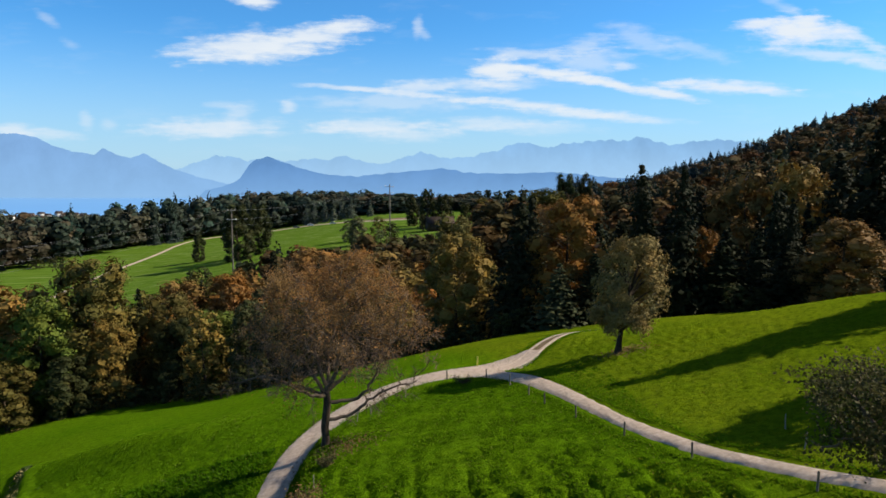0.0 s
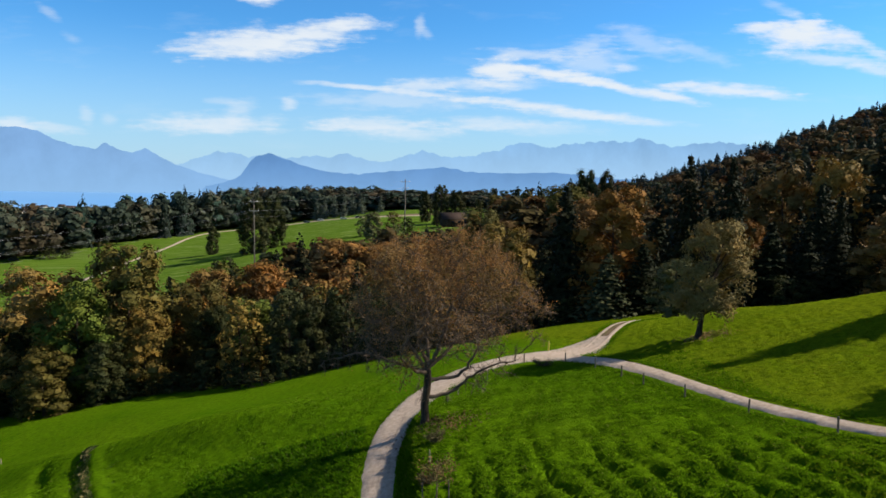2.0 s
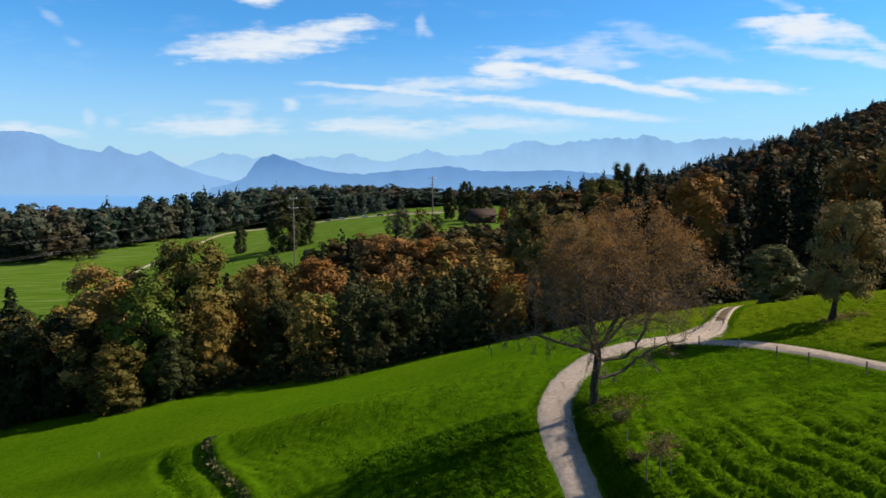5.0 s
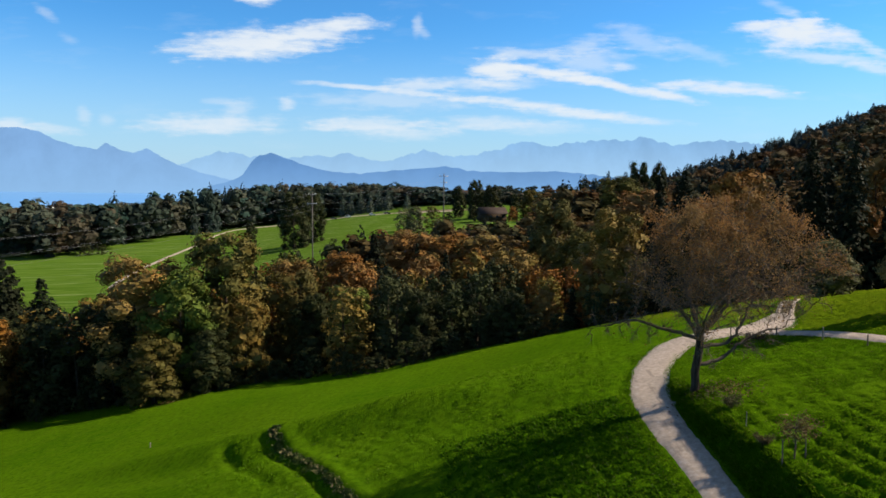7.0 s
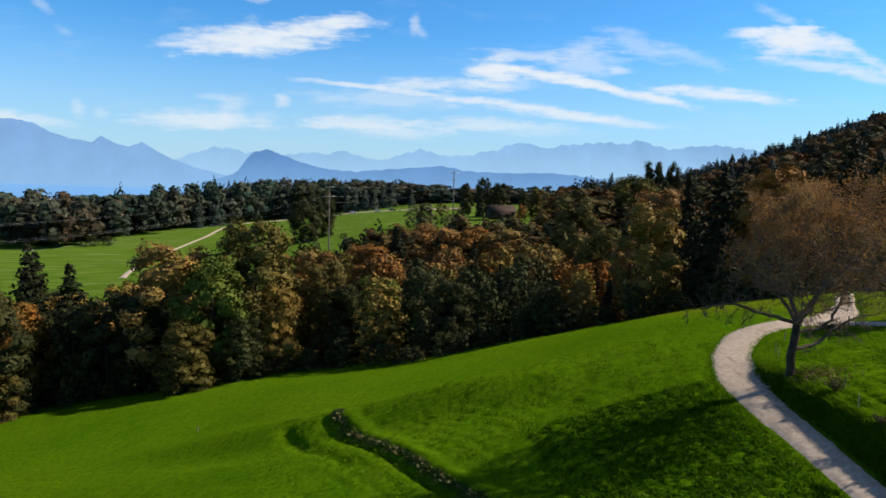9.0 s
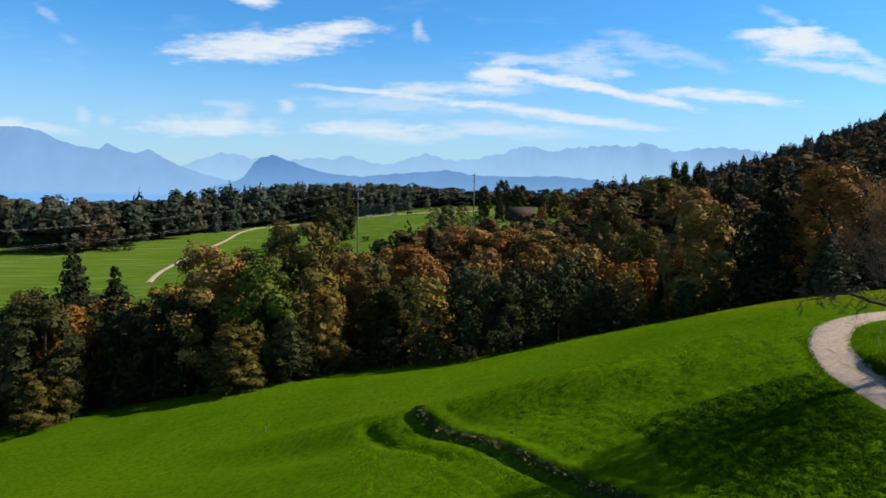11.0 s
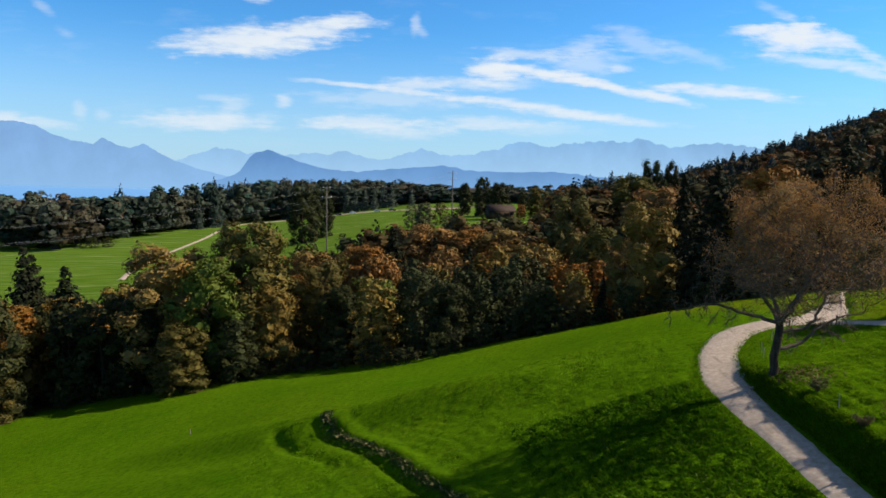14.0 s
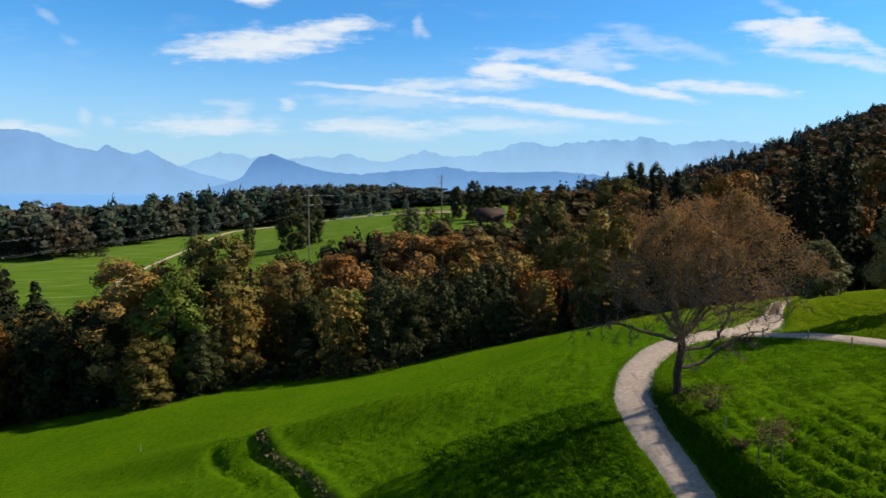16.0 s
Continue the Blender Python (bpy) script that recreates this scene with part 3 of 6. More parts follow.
def make_ground():
    xs, ys = axis(-50, 30, 0.3, -3600, 3600), axis(26, 84, 0.3, -260, 4300)
    x, y = np.meshgrid(xs, ys)
    z = ground_height(x, y)
    clear = smooth(1.6, 4.0, lane_distance(x, y))
    near = smooth(20, 28, y) * (1 - smooth(80, 110, y))
    # mown rows of tussocky grass in the upper meadow, running away from the camera
    upper = smooth(-9, -6, x) * (1 - smooth(6, 12, x - 0.2 * (60 - y))) * (1 - smooth(35, 47, y + 0.25 * x))
    wave = furrow(x, y)
    z += clear * near * upper * (0.38 * wave + 0.08 * fractal(x, y, 0.9, 2, 21))
    # hoof-trodden, tussocky turf
    z += clear * near * ((0.06 - 0.03 * smooth(22, 28, -x)) * fractal(x, y, 1.3, 2, 7) + (0.055 - 0.025 * smooth(10, 22, -x)) * fractal(x, y, 4.5, 3, 8))
    z += clear * near * smooth(4, 12, x) * 0.05 * fractal(x, y, 0.95, 1, 27)
    # rank grass between the lane and the lower meadow
    rank = smooth(-26, -20, x) * (1 - smooth(-15.5, -13.5, x)) * (1 - smooth(50, 56, y))
    z += clear * near * rank * 0.13 * fractal(x, y, 1.5, 3, 17)
    # trodden ledges along the bank below the terrace
    ledge = smooth(-48, -40, x) * (1 - smooth(-22, -14, x)) * (1 - smooth(66, 72, y - 0.36 * (-44 - x)))
    q = 0.62 * (x + 40) + 0.25 * (y - 60) + 0.04 * (y - 52)**2 * 0.3
    z += ledge * near * 0.055 * np.sin(2 * np.pi * q / 0.95 + 2.6 * fractal(x, y, 11, 3, 9)) * (0.6 + 0.7 * fractal(x, y, 5, 2, 19))
    # the cut below the rough strip, and a crease beside it
    sx = np.interp(y, [q[1] for q in STRIP[::-1]], [q[0] for q in STRIP[::-1]])
    on = smooth(40, 44, y) * (1 - smooth(70, 73.5, y))
    z += on * (0.35 * np.exp(-((x - sx - 0.5) / 0.9)**2) - 0.45 * np.exp(-((x - sx + 1.0) / 0.7)**2))
    z -= smooth(54, 62, y) * (1 - smooth(72, 76, y)) * 0.40 * np.exp(-((x - sx + 5.2 - 0.06 * (73 - y)) / 0.8)**2)
    ny, nx = x.shape
    i, j = np.meshgrid(np.arange(ny - 1), np.arange(nx - 1), indexing="ij")
    quads = np.stack([i * nx + j, i * nx + j + 1, (i + 1) * nx + j + 1, (i + 1) * nx + j], -1).reshape(-1, 4)
    me = mesh_of("ground", np.stack([x, y, z], -1).reshape(-1, 3), quads, True)
    cover = np.zeros((ny * nx, 4), np.float32)
    px, py = x.ravel(), y.ravel()
    back = np.interp(px, [-140, -110, -90, -70, -50, -20, 5, 30, 60], [150, 158, 178, 205, 232, 250, 268, 330, 400])
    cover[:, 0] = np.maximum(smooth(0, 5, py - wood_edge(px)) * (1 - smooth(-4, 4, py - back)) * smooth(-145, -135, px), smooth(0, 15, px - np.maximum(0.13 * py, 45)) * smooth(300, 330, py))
    cover[:, 1] = smooth(190, 230, py) * smooth(-900, -500, px)
    cover[:, 2] = smooth(9, 17, px + 0.25 * (py - 45)) * (1 - smooth(110, 130, py)) * smooth(-40, 0, py)
    cover[:, 3] = 1
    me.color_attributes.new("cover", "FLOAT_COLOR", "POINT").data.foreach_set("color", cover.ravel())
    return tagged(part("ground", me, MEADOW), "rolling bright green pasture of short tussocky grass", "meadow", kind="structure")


def spline(points, step):
    """A smooth line through the points."""
    p = np.asarray(points, float)
    p = np.concatenate([[2 * p[0] - p[1]], p, [2 * p[-1] - p[-2]]])
    out = []
    for a, b, c, d in zip(p, p[1:], p[2:], p[3:]):
        n = max(2, int(np.linalg.norm(c - b) / step))
        t = np.linspace(0, 1, n, endpoint=False)[:, None]
        out.append(0.5 * (2 * b + (c - a) * t + (2 * a - 5 * b + 4 * c - d) * t**2 + (3 * b - a - 3 * c + d) * t**3))
    return np.concatenate(out + [p[-2:-1]])


def ribbon(name, line, width, lift, seed, across=7, step=0.4, side=0.0):
    """A road surface along a line: lightly cambered, with an uneven edge."""
    rng = np.random.default_rng(seed)
    p = spline(line, step)
    way = np.gradient(p, axis=0)
    way /= np.linalg.norm(way, axis=1)[:, None]
    right = np.stack([way[:, 1], -way[:, 0]], 1)
    w = np.interp(np.linspace(0, 1, len(p)), np.linspace(0, 1, len(width)), width)
    s = np.linspace(-1, 1, across)
    rough = rng.normal(size=(len(p), 2))
    rough = (rough + np.roll(rough, 1, 0) + np.roll(rough, 2, 0)) * 0.05
    off = s[None] * w[:, None] / 2
    off[:, 0] -= np.abs(rough[:, 0])
    off[:, -1] += np.abs(rough[:, 1])
    xy = p[:, None] + right[:, None] * (off + side)[..., None]
    z = ground_height(xy[..., 0], xy[..., 1]) + lift + 0.05 * (1 - s**2)[None]
    z[:, 0] -= lift + 0.06
    z[:, -1] -= lift + 0.06
    k = across
    i, j = np.meshgrid(np.arange(len(p) - 1), np.arange(k - 1), indexing="ij")
    quads = np.stack([i * k + j, i * k + j + 1, (i + 1) * k + j + 1, (i + 1) * k + j], -1).reshape(-1, 4)[:, ::-1]
    return mesh_of(name, np.concatenate([xy, z[..., None]], -1).reshape(-1, 3), quads, True)


def make_roads():
    tagged(part("road", ribbon("road", LANE, (1.9, 1.9, 1.95, 2.1, 2.4, 3.1, 3.7, 4.4, 5.8), 0.07, 1), GRAVEL),
           "narrow pale gravel farm lane bending over the hill", "lane", kind="structure")
    tagged(part("road", ribbon("road", ((-11.4, -60), (-11.4, -22), (-11.4, 14.0)), (1.9,), 0.07, 8), GRAVEL),
           "narrow pale gravel farm lane along the foot of a grassy bank", "lane", kind="structure")
    tagged(part("road", ribbon("road", BRANCH, (4.6, 2.1, 1.4, 1.35, 1.3, 1.3), 0.085, 2), GRAVEL),
           "pale gravel branch lane along the fence posts", "lane", kind="structure")
    apron = ((1.0, 69.9), (3.2, 70.3), (5.8, 71.4), (8.0, 73.9), (9.9, 76.6))
    tagged(part("road", ribbon("road", apron, (4.6, 5.4, 5.4, 4.4, 2.5), 0.06, 6), GRAVEL), "pale gravel apron where the lanes fork", "lane", kind="structure")
    tagged(part("track", ribbon("track", TRACK, (2.2, 1.6, 1.5, 1.5), 0.03, 7, 5), EARTH), "brown worn middle of the field track", "track", kind="structure")
    for side, seed in ((-0.66, 3), (0.66, 4)):
        tagged(part("track", ribbon("track", TRACK, (1.2, 0.6, 0.5, 0.45), 0.075, seed, 5, 0.4, side), GRAVEL),
               "worn wheel rut of a grassy field track", "track", kind="structure")
    far = ((-150, 262), (-156, 290), (-161, 340), (-164, 400), (-169, 448), (-166, 478), (-150, 492), (-120, 494), (-95, 488), (-70, 470), (-45, 452), (-20, 446))
    tagged(part("road", ribbon("road", far, (2.7,), 0.35, 5, 3, 4.0), GRAVEL),
           "distant pale farm road across the far pasture", "road", kind="structure")


def profile(points, dist, shift=0.0):
    """Skyline points, across and up as slopes from the first eye, at a distance ahead."""
    return [(u * dist + shift, 20 + v * dist) for u, v in points]


def make_range(name, points, dist, base, mat, label, seed, rough):
    p = np.array(profile(points, dist, -20))
    x = np.arange(p[0, 0], p[-1, 0], 7.0)
    top = np.interp(x, p[:, 0], p[:, 1])
    top = top + rough * fractal(x, x * 0, 90, 5, seed) * np.clip((top - base) / 60, 0, 1)
    rows = 26
    s = np.linspace(0, 1, rows)[:, None]
    folds = fractal(np.tile(x, (rows, 1)), np.tile(s * 300, (1, len(x))), 120, 4, seed + 1)
    z = base + (top - base)[None] * s
    y = dist + 160 * (s - 1) + 26 * folds * (1 - s**3) * np.ones_like(z)
    nx = len(x)
    i, j = np.meshgrid(np.arange(rows - 1), np.arange(nx - 1), indexing="ij")
    quads = np.stack([i * nx + j, i * nx + j + 1, (i + 1) * nx + j + 1, (i + 1) * nx + j], -1).reshape(-1, 4)
    me = mesh_of(name, np.stack([np.tile(x, (rows, 1)), y, z], -1).reshape(-1, 3), quads, True)
    tagged(part(name, me, mat), label, "mountains", kind="structure")


def make_distance():
    massif = ((-0.95, 0.04), (-0.85, 0.055), (-0.76, 0.062), (-0.68, 0.066), (-0.625, 0.0683), (-0.593, 0.070), (-0.565, 0.0644), (-0.541, 0.0523), (-0.513, 0.0443),
              (-0.485, 0.0396), (-0.472, 0.0492), (-0.453, 0.0404), (-0.433, 0.0348), (-0.4135, 0.0428), (-0.3936, 0.030), (-0.370, 0.0187), (-0.322, 0.0043), (-0.27, -0.006))
    pale = ((-0.40, 0.010), (-0.37, 0.0187), (-0.35, 0.0268), (-0.318, 0.0372), (-0.29, 0.038), (-0.266, 0.0308), (-0.21, 0.031), (-0.178, 0.035), (-0.155, 0.0325), (-0.131, 0.0396),
            (-0.107, 0.0294), (-0.083, 0.027), (-0.051, 0.035), (-0.0255, 0.0444), (0.0048, 0.035), (0.037, 0.0365), (0.0765, 0.0445), (0.0964, 0.0532), (0.1243, 0.057), (0.152, 0.049),
            (0.172, 0.0548), (0.212, 0.0588), (0.24, 0.0604), (0.264, 0.0596), (0.284, 0.065), (0.3036, 0.0588), (0.3235, 0.0525), (0.355, 0.0588), (0.403, 0.061), (0.45, 0.055), (0.60, 0.05), (0.9, 0.03))
    ridge = ((-0.33, -0.010), (-0.295, -0.002), (-0.280, 0.0065), (-0.268, 0.025), (-0.2566, 0.0334), (-0.242, 0.0374), (-0.226, 0.032), (-0.194, 0.021), (-0.1625, 0.013),
             (-0.1147, 0.0098), (-0.075, 0.0138), (-0.035, 0.017), (0.0048, 0.021), (0.0367, 0.0154), (0.0924, 0.0138), (0.164, 0.0154), (0.25, 0.0075), (0.5, 0.006), (0.8, 0.0))
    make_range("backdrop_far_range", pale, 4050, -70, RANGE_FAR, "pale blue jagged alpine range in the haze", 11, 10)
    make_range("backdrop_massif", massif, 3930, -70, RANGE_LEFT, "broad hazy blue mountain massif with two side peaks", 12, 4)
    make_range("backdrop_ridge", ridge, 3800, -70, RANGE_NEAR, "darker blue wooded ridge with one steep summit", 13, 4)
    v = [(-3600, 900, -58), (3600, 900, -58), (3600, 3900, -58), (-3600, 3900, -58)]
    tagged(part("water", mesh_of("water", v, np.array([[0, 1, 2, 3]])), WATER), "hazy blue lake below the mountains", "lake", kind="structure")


make_ground()
make_roads()
make_distance()


# ---------------------------------------------------------------- trees
TINTS = {"o": (0.2050, 0.0960, 0.0230), "r": (0.1900, 0.1120, 0.0380), "y": (0.1750, 0.1220, 0.0320), "g": (0.0860, 0.1080, 0.0200),
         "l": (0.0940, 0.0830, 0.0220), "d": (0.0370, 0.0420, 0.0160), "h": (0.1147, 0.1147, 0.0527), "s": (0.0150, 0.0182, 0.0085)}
LOOKS = {"o": "rust-orange autumn broadleaf tree at the wood's edge", "r": "russet brown autumn broadleaf tree in the wood",
         "y": "ochre-yellow autumn broadleaf tree in the wood", "g": "fresh green broadleaf tree in the wood",
         "l": "olive-green broadleaf tree turning brown in the wood", "d": "dark green broadleaf tree in the shade of the wood",
         "h": "grey-green leafy tree at the edge of the meadow", "s": "dark green spruce tree standing in the wood"}


TREE_H, TREE_R = 20.0, 5.5      # the size at which the model trees are built


def crown_parts(seed, boughs, cards, size, taper=0.0, foot=0.12, high=TREE_H, wide=TREE_R):
    """A crown of small leaf sprays: the leafy skins of many rounded, overlapping boughs, ragged at the rim."""
    rng = np.random.default_rng(seed)
    p = Parts()
    lumps = rng.uniform(0.66, 1.12, (4, 7))
    mids, rads = [], []
    for k in range(boughs):
        t = (k + rng.uniform(0, 1)) / boughs
        h = foot + (0.93 - foot) * t
        reach = math.sin(math.pi * min(0.95, 0.25 + 0.66 * t**(1 + taper)))**0.6
        a = k * 2.4 + rng.uniform(-0.6, 0.6)
        out = reach * lumps[min(3, int(t * 4)), int((a % 6.28) / 0.8977) % 7] * rng.uniform(0.25, 1.0)**0.5
        mids.append((math.cos(a) * out * wide * 0.82, math.sin(a) * out * wide * 0.82, h * high))
        rads.append(rng.uniform(0.17, 0.33) * wide * (0.65 + 0.45 * reach))
    mids, rads = np.array(mids), np.array(rads)
    squash = np.array([1.0, 1.0, 0.8 * high / wide / 3.6 + 0.2])
    for c, rc in zip(mids, rads):
        d = rng.normal(size=(cards, 3))
        d /= np.linalg.norm(d, axis=1)[:, None]
        out = np.array([c[0], c[1], 0.25 * wide]) / (math.hypot(c[0], c[1]) + 0.4 * wide)
        d = d[(d @ out) > rng.uniform(-0.75, 0.25, cards)]
        skin = 1 - np.abs(rng.normal(size=(len(d), 1))) * 0.16 + (rng.uniform(size=(len(d), 1)) < 0.14) * rng.uniform(0.05, 0.4, (len(d), 1))
        at = c + d * rc * squash * skin
        gone = np.zeros(len(at), bool)
        for m, r in zip(mids, rads):
            gone |= (((at - m) / (r * squash))**2).sum(1) < 0.42
        at, d = at[~gone], d[~gone]
        if len(at):
            p.cards(at, d + out * 0.35 + rng.normal(size=d.shape) * 0.30, size * rng.uniform(0.5, 1.3, len(at)), rng, 0.55)
        n = max(3, cards // 14)
        w = rng.normal(size=(n, 3))
        p.cards(c + w * rc * 0.3, w + out, np.full(n, rc * 0.42), rng, 0.85)
    return p


def model_stem(name, seed, limbs=9, base=0.27, lean=0.16):
    """A tapered trunk with its limbs."""
    rng = np.random.default_rng(seed)
    p = Parts()
    t = np.linspace(0, 1, 8)
    bend = np.cumsum(rng.normal(size=(8, 2)) * lean, 0) * t[:, None]
    line = np.column_stack([bend, t * TREE_H * 0.88 - 0.2])
    p.tube(line, base * (1.05 - 0.95 * t + 0.6 * np.exp(-t * 25)), 8)
    for k in range(limbs):
        h = rng.uniform(0.2, 0.78) * TREE_H
        s = np.array([np.interp(h, line[:, 2], line[:, 0]), np.interp(h, line[:, 2], line[:, 1]), h])
        a, r = rng.uniform(0, 6.28), rng.uniform(2.2, 4.2)
        e = s + [np.cos(a) * r, np.sin(a) * r, rng.uniform(1.0, 3.4)]
        m = (s + e) / 2 + [0, 0, 0.4]
        p.tube([s, m, e], base * np.array([0.45, 0.28, 0.08]) * (1.15 - h / TREE_H), 5)
    return p.mesh(name, True)


def spruce_parts(seed, whorls, arms, cards, leaf=1.0):
    """Drooping, ragged spruce boughs, thinning to a spire."""
    rng = np.random.default_rng(seed)
    p = Parts()
    for w in range(whorls):
        h = 0.04 + 0.94 * (w + rng.uniform(0, 0.9)) / whorls
        reach = min(1.0, 1.12 * (1 - h)**0.85 + 0.03) * rng.uniform(0.75, 1.05) * TREE_R
        n = max(3, int(arms * (0.5 + 0.7 * (1 - h))))
        for a in rng.uniform(0, 6.28) + np.arange(n) * 6.2832 / n + rng.normal(size=n) * 0.25:
            r = reach * rng.uniform(0.6, 1.15)
            u = np.sort(rng.uniform(0.1, 1, cards)**0.7)
            out, side = np.array([np.cos(a), np.sin(a), 0]), np.array([-np.sin(a), np.cos(a), 0])
            at = out * (u * r)[:, None] + side * (rng.normal(size=cards) * 0.16 * (0.35 + u) * max(r, 0.6))[:, None]
            at[:, 2] = h * TREE_H - 1.5 * u**1.4 * (1.1 - h) + 0.5 * np.maximum(u - 0.75, 0) + rng.normal(size=cards) * 0.14
            nrm = out * 0.7 + np.array([0, 0, 0.7]) + rng.normal(size=(cards, 3)) * 0.45
            p.cards(at, nrm, leaf * (0.26 + 0.30 * (1 - h)) * rng.uniform(0.7, 1.25, cards), rng, 0.55, -0.12)
    p.tube(np.column_stack([np.zeros(4), np.zeros(4), np.array([0.9, 0.95, 0.98, 1.0]) * TREE_H]), [0.07, 0.05, 0.03, 0.01], 5)
    return p


def model_tree(kind, stem, crown):
    ob = thing("spruce_tree" if kind == "s" else "broadleaf_tree", "", "tree")
    part("trunk", stem, BARK, ob)
    part("crown", crown, NEEDLES if kind == "s" else LEAVES, ob)
    return ob


MODELS = {}


def tree_models():
    MODELS["b"] = [model_tree("b", model_stem("trunk", 20 + k), crown_parts(40 + k, 52, 255, 0.195, (0, 0.2, -0.15, 0.35, 0.05)[k], (0.0, 0.02, 0.05, 0.0, 0.02)[k]).mesh("crown")) for k in range(5)]
    MODELS["bl"] = [model_tree("b", model_stem("trunk", 30 + k, 4), crown_parts(50 + k, 36, 70, 0.40, (0, 0.2, -0.1)[k], 0.03).mesh("crown")) for k in range(3)]
    MODELS["u"] = [model_tree("b", model_stem("trunk", 35 + k, 3), crown_parts(55 + k, 26, 60, 0.20, 0.1, 0.0, 7.0, 3.4).mesh("crown")) for k in range(3)]
    for m in MODELS["u"]:
        next(c for c in m.children if c.name.startswith("trunk")).scale = (0.6, 0.6, 0.3)
    MODELS["s"] = [model_tree("s", model_stem("trunk", 60 + k, 0, 0.26, 0.01), spruce_parts(70 + k, 36, 11, 9, 1.1).mesh("crown")) for k in range(3)]
    MODELS["sl"] = [model_tree("s", model_stem("trunk", 65 + k, 0, 0.26, 0.01), spruce_parts(75 + k, 26, 8, 6, 1.35).mesh("crown")) for k in range(2)]


def plant(kind, x, y, h, r, rng, detail=True, label="", group="trees of the wood", sink=0.15):
    low = h < 8 and kind != "s"
    key = "u" if low else ("s" if kind == "s" else "b") + ("" if detail else "l")
    high, wide = (7.0, 3.4) if low else (TREE_H, TREE_R)
    src = MODELS[key][int(rng.integers(len(MODELS[key])))]
    m = Matrix.LocRotScale((x, y, height(x, y) - sink), Euler((rng.normal() * 0.02, rng.normal() * 0.02, rng.uniform(0, 6.28))), (r / wide, r / wide, h / high))
    ob = copy_thing(src, m)
    tint = np.array(TINTS[kind]) * rng.uniform(0.85, 1.18) * rng.uniform(0.93, 1.07, 3)
    for c in ob.children:
        c.color = (*tint, 1)
    return tagged(ob, label or LOOKS[kind], "tree", group)


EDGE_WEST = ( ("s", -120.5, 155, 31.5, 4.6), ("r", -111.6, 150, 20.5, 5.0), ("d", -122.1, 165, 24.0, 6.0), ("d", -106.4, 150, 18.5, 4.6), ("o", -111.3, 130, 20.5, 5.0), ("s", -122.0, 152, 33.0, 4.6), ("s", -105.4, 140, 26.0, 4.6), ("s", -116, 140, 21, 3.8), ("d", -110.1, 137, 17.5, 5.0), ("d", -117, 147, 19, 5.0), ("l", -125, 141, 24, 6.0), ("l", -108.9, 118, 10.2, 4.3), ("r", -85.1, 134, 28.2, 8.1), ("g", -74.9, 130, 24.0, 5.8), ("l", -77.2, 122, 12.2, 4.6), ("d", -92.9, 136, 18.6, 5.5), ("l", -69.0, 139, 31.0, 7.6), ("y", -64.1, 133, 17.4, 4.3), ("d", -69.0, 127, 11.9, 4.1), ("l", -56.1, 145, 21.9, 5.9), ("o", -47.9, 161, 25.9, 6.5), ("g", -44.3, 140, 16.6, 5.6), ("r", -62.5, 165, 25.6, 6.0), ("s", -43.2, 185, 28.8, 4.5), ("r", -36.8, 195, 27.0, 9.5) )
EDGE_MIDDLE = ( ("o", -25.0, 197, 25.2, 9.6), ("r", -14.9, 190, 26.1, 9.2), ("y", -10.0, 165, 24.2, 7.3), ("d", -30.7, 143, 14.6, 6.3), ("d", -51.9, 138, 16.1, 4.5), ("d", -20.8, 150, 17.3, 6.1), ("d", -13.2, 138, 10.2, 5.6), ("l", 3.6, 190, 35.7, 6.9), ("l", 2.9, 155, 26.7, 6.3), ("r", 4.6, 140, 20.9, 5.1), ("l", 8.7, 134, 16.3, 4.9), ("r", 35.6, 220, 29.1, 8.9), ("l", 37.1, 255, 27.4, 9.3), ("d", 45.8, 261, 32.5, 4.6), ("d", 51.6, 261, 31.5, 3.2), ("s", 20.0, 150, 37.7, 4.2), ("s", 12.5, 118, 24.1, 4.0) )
# spruces at x 44.6, 52.0 and 65.5 are added to fill in deep shade
EDGE_EAST = ( ("o", 20.4, 117, 22.8, 5.7), ("s", 24.0, 110, 11.5, 3.0), ("s", 37.7, 150, 31.0, 5.5), ("s", 46.5, 160, 33.0, 5.5), ("s", 53.8, 150, 35.8, 4.6), ("r", 64.1, 148, 35.7, 7.2), ("y", 70.6, 140, 35.1, 6.8), ("s", 50.2, 112, 13.9, 2.3), ("r", 57.0, 100, 12.6, 5.0), ("s", 52.0, 106, 10.0, 3.4), ("o", 43.9, 119, 17.0, 2.8), ("s", 44.6, 113, 12.5, 4.0), ("s", 73.7, 122, 35.3, 5.9), ("s", 73.8, 132, 34.0, 5.4), ("s", 28.7, 135, 26.9, 4.4), ("s", 41.5, 128, 23.7, 4.7), ("s", 49.4, 122, 17.4, 4.0), ("s", 65.5, 113, 14.0, 4.2), ("s", 60.7, 128, 26.7, 4.7) )
EDGE_BUSHES = ( ("h", 24.2, 95, 8.4, 3.2), )


